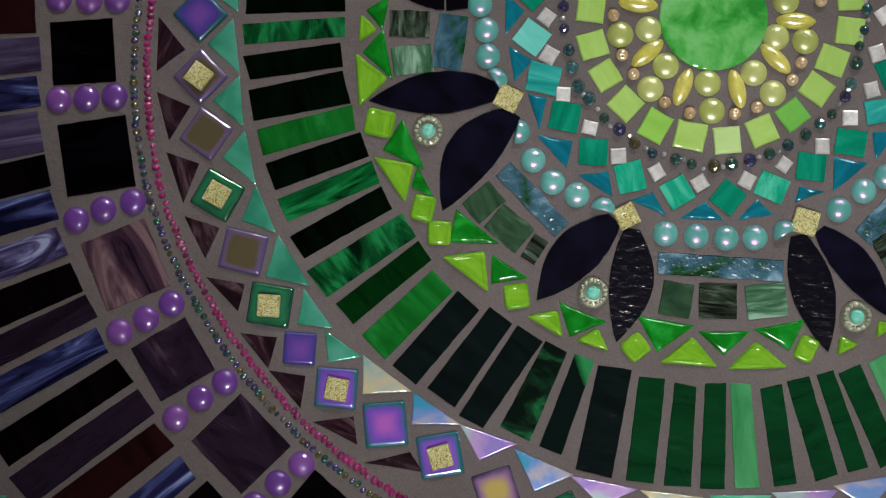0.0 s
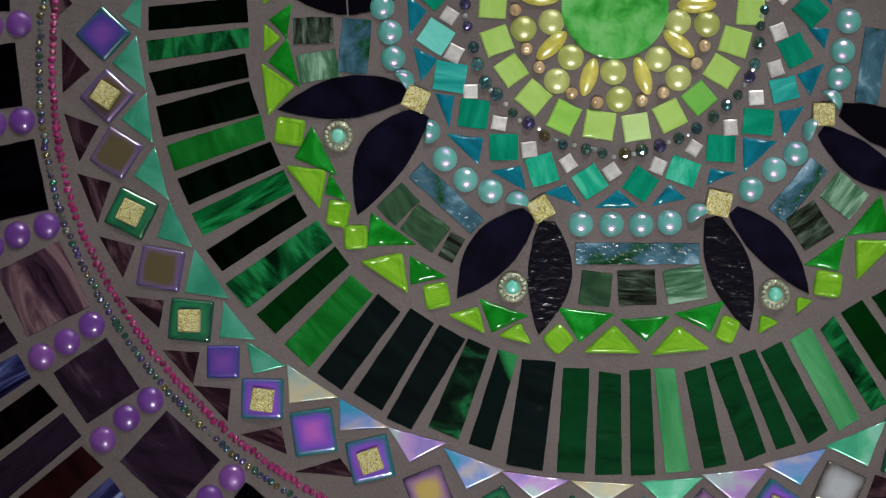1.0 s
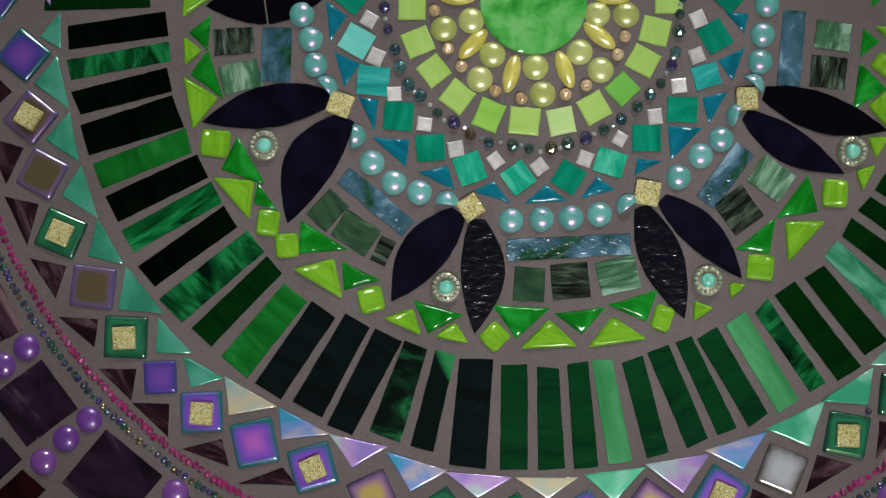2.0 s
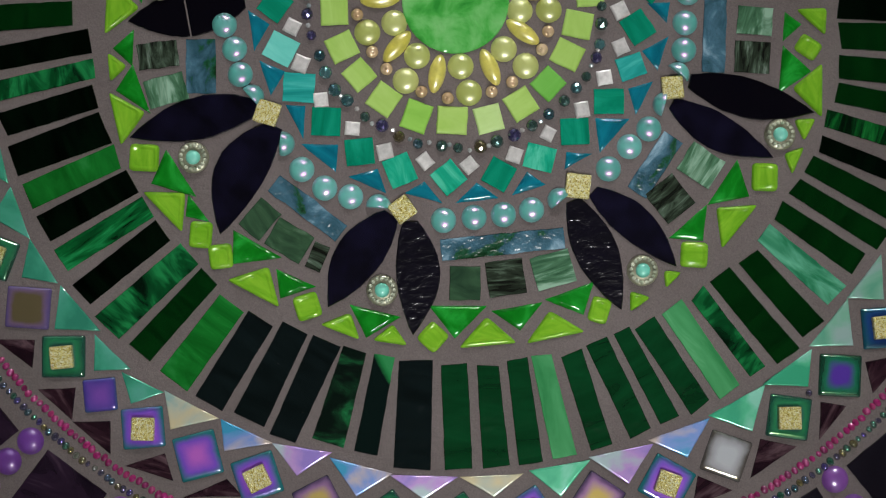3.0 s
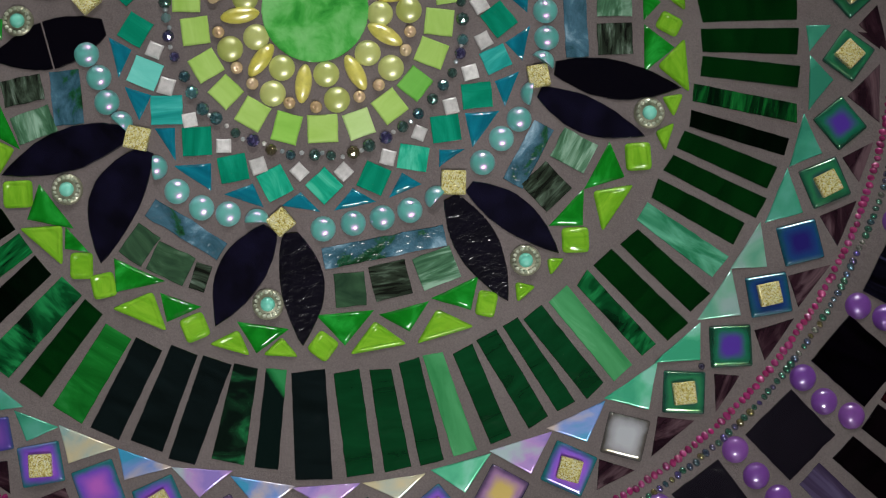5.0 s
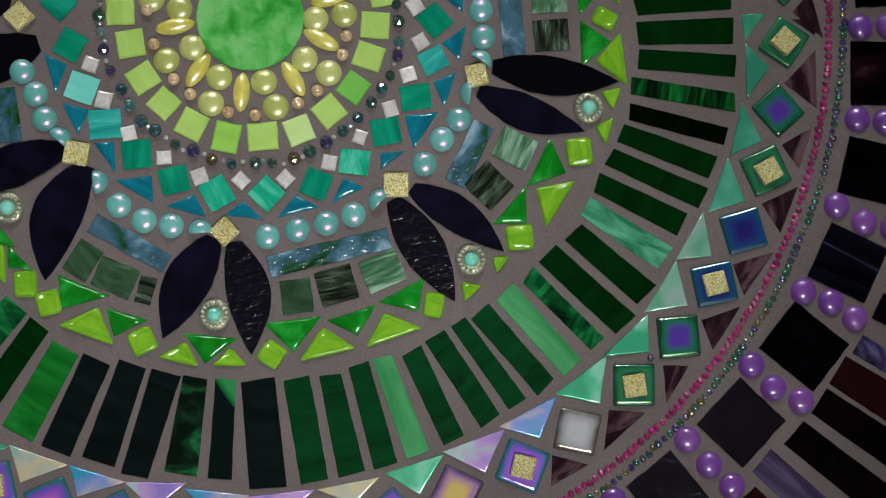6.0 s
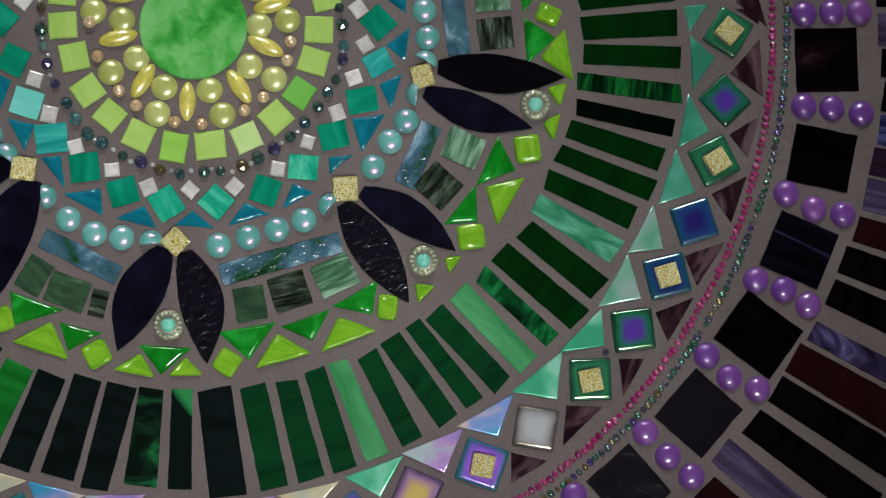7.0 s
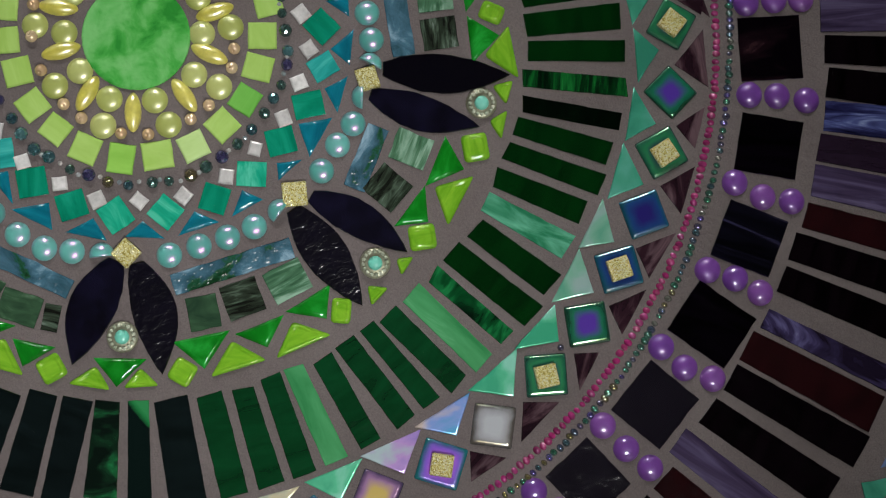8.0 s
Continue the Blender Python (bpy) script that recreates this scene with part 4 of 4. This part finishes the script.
# ---- two strings of beads ----
def string(name, mat, radius_at, pitch, sizes, label, lo=186.0, hi=358.0):
    meshes = [bead(name, s, mat, 9, 5, True) for s in sizes]
    a, rest = lo, []
    while a < lo + 360 - 0.5:
        r = radius_at(a) + rnd.gauss(0, 0.17)
        if a < hi:
            ob = lay(name, meshes[rnd.randrange(len(meshes))], a, r, rnd.uniform(-16, 16), BED - 0.0010, label, lean=14)
            s = rnd.uniform(0.92, 1.08)
            ob.scale = (s * rnd.uniform(0.8, 0.92), s * 1.08, s * 0.85)
        else:
            rest.append((a, r))
        a += math.degrees(pitch * rnd.choice((0.92, 1.0, 1.0, 1.06)) / 225)
    verts, faces, src = [], [], meshes[0]
    for a, r in rest:
        base, x, y = len(verts), r * MM * math.cos(radians(a)), r * MM * math.sin(radians(a))
        verts += [(v.co.x + x, v.co.y + y, v.co.z + BED) for v in src.vertices]
        faces += [tuple(base + i for i in p.vertices) for p in src.polygons]
    ob = new(name + "_string", mesh_of(name + "_string", verts, faces, mat, True))
    ob.parent = table
    tagged(ob, label + "s in a row", kind="stuff")


string("magenta_bead", MAGENTA_MAT, lambda a: 225.2 - 7.4 * max(0, (212 - a) / 20) ** 1.3 - 3.6 * math.exp(-((a - 272) / 26) ** 2) - (0.9 * max(0, (a - 338) / 15) if a < 375 else 3), 2.75, (1.5, 1.62, 1.74), "translucent magenta seed bead")
string("oil_slick_bead", MULTI_MAT, lambda a: 230.4 - 7.4 * max(0, (212 - a) / 20) ** 1.3 - 3.6 * math.exp(-((a - 272) / 26) ** 2) - (0.4 * max(0, (a - 338) / 15) if a < 375 else 3), 2.7, (1.42, 1.55, 1.68), "metallic oil-slick seed bead")

lay("oil_slick_bead", bead("oil_slick_bead", 1.4, MULTI_MAT, 7, 4, True), 313.4, 204.7, 0, BED - 0.0003, "lone violet seed bead")

# ---- outer ring: dark squares, violet gems, purple strips ----
GEM = dome("violet_gem", 5.3, 3.3, PURPLE_MAT)
for a, r in PURPLE:
    lay("violet_gem", GEM, a, r, rnd.uniform(0, 360), BED - 0.0012, "domed violet glass gem")
ends = [248.8, 258.3, 267.5, 276.5, 285.2, 293.8] + [353.4 + 9.45 * i for i in range(1, 21)]
for a in ends:
    for r in (236.5, 248.5, 260.0):
        if not (a < 294 and a > 293 and r < 240):
            lay("violet_gem", GEM, a + rnd.uniform(-0.3, 0.3), r, rnd.uniform(0, 360), BED - 0.0012, "domed violet glass gem")
lone = [(q, 248.0, 26.0, 25.5, rnd.uniform(-4, 4)) for q in (244.3, 253.6, 262.9, 272.0, 280.9, 289.5, 297.4)] + [(358.2 + 9.45 * i, 247.0, 25.5, 25.0, rnd.uniform(-4, 4)) for i in range(21)]
for (a, r, w, h, t), k in zip(BIGSQ + lone, list(BIGSQ_GLASS) + list("kwdknkwkudk" * 3)):
    me = slab("dark_square", chipped(rect(min(w, 28), min(h, 27)), 3, 0.09), flat_levels(2.8), GLASS[k])
    lay("dark_square", me, a, r, t, label="large square of dark purple-black glass", lean=0.3)

rows = OUTER + [(236.4 + 3.2 * i, 267, 11.6) for i in range(24)] + [(355.2 + 3.2 * i, 266, 11.8) for i in range(61)]
for (a, r, w), k in zip(rows, list(OUTER_GLASS) + list("KVWRKUXKWVKR" * 8)):
    strip("purple_strip", a, r, w, a + rnd.uniform(-0.3, 0.3), 325 + rnd.uniform(-2, 2), w * 1.2, GLASS[k], SHADES[k] + " glass strip laid outwards")
for i in range(110):
    a = 3.2727 * i + 1.0
    me = slab("lustre_triangle", chipped(triangle(20, 11, 0.5), 5, 0.1), flat_levels(3.2), LUSTRE["gtbl"[i % 4]])
    lay("lustre_triangle", me, a, 338.5, 180 if i % 2 else 0, label="three-cornered iridescent glass tile", lean=1.0)

# ---- the room: unseen, added so walls bounce light and the ceiling stays dark ----
def box(name, lo, hi, mat, label):
    x0, y0, z0 = lo
    x1, y1, z1 = hi
    v = [(x, y, z) for z in (z0, z1) for y in (y0, y1) for x in (x0, x1)]
    f = [(0, 2, 3, 1), (4, 5, 7, 6), (0, 1, 5, 4), (2, 6, 7, 3), (0, 4, 6, 2), (1, 3, 7, 5)]
    return tagged(new(name, mesh_of(name, v, f, mat)), label, "room", kind="structure")


def wall_paint(name, a, b):
    m = Mat(name, 0.8)
    at = m.n("ShaderNodeTexCoord")
    nz = m.n("ShaderNodeTexNoise", Scale=6.0, Detail=4.0)
    m.link(at, "Object", nz, "Vector")
    m.colour(m.ramp(nz, "Fac", [(0.3, tone(a)), (0.7, tone(b))]))
    return m.m


PAINT, PLANKS, DARK = wall_paint("grey_wall_paint", "8a8580", "959089"), wall_paint("brown_floor", "4a3a2e", "5c4a3c"), wall_paint("unseen_ceiling_dark", "2c2a28", "34322f")
box("floor", (-1.7, -1.7, -0.118), (1.7, 1.7, -0.018), PLANKS, "plain brown floor under the mosaic")
# unseen and dark, so the flat glass mirrors little
box("ceiling", (-1.7, -1.7, 2.3), (1.7, 1.7, 2.4), DARK, "unseen dark grey ceiling, keeps reflections in the glass low")
box("wall_east", (1.7, -1.8, -0.118), (1.8, 1.8, 2.4), PAINT, "unseen plain grey wall that bounces light")
box("wall_west", (-1.8, -1.8, -0.118), (-1.7, 1.8, 2.4), PAINT, "unseen plain grey wall that bounces light")


def fill_gap_wall(name, y0, y1):
    """An unseen wall added with a fill lamp's wide opening, as four blocks that meet end to end."""
    verts, faces = [], []
    for x0, x1, z0, z1 in ((-1.7, 1.7, -0.118, 0.2), (-1.7, 1.7, 1.3, 2.4), (-1.7, -1.2, 0.2, 1.3), (1.2, 1.7, 0.2, 1.3)):
        b = len(verts)
        verts += [(x, y, z) for z in (z0, z1) for y in (y0, y1) for x in (x0, x1)]
        faces += [tuple(b + i for i in f) for f in ((0, 2, 3, 1), (4, 5, 7, 6), (0, 1, 5, 4), (2, 6, 7, 3), (0, 4, 6, 2), (1, 3, 7, 5))]
    tagged(new(name, mesh_of(name, verts, faces, PAINT)), "unseen grey wall with an opening for a fill lamp", "room", kind="structure")


fill_gap_wall("wall_north", 1.7, 1.8)
fill_gap_wall("wall_south", -1.8, -1.7)
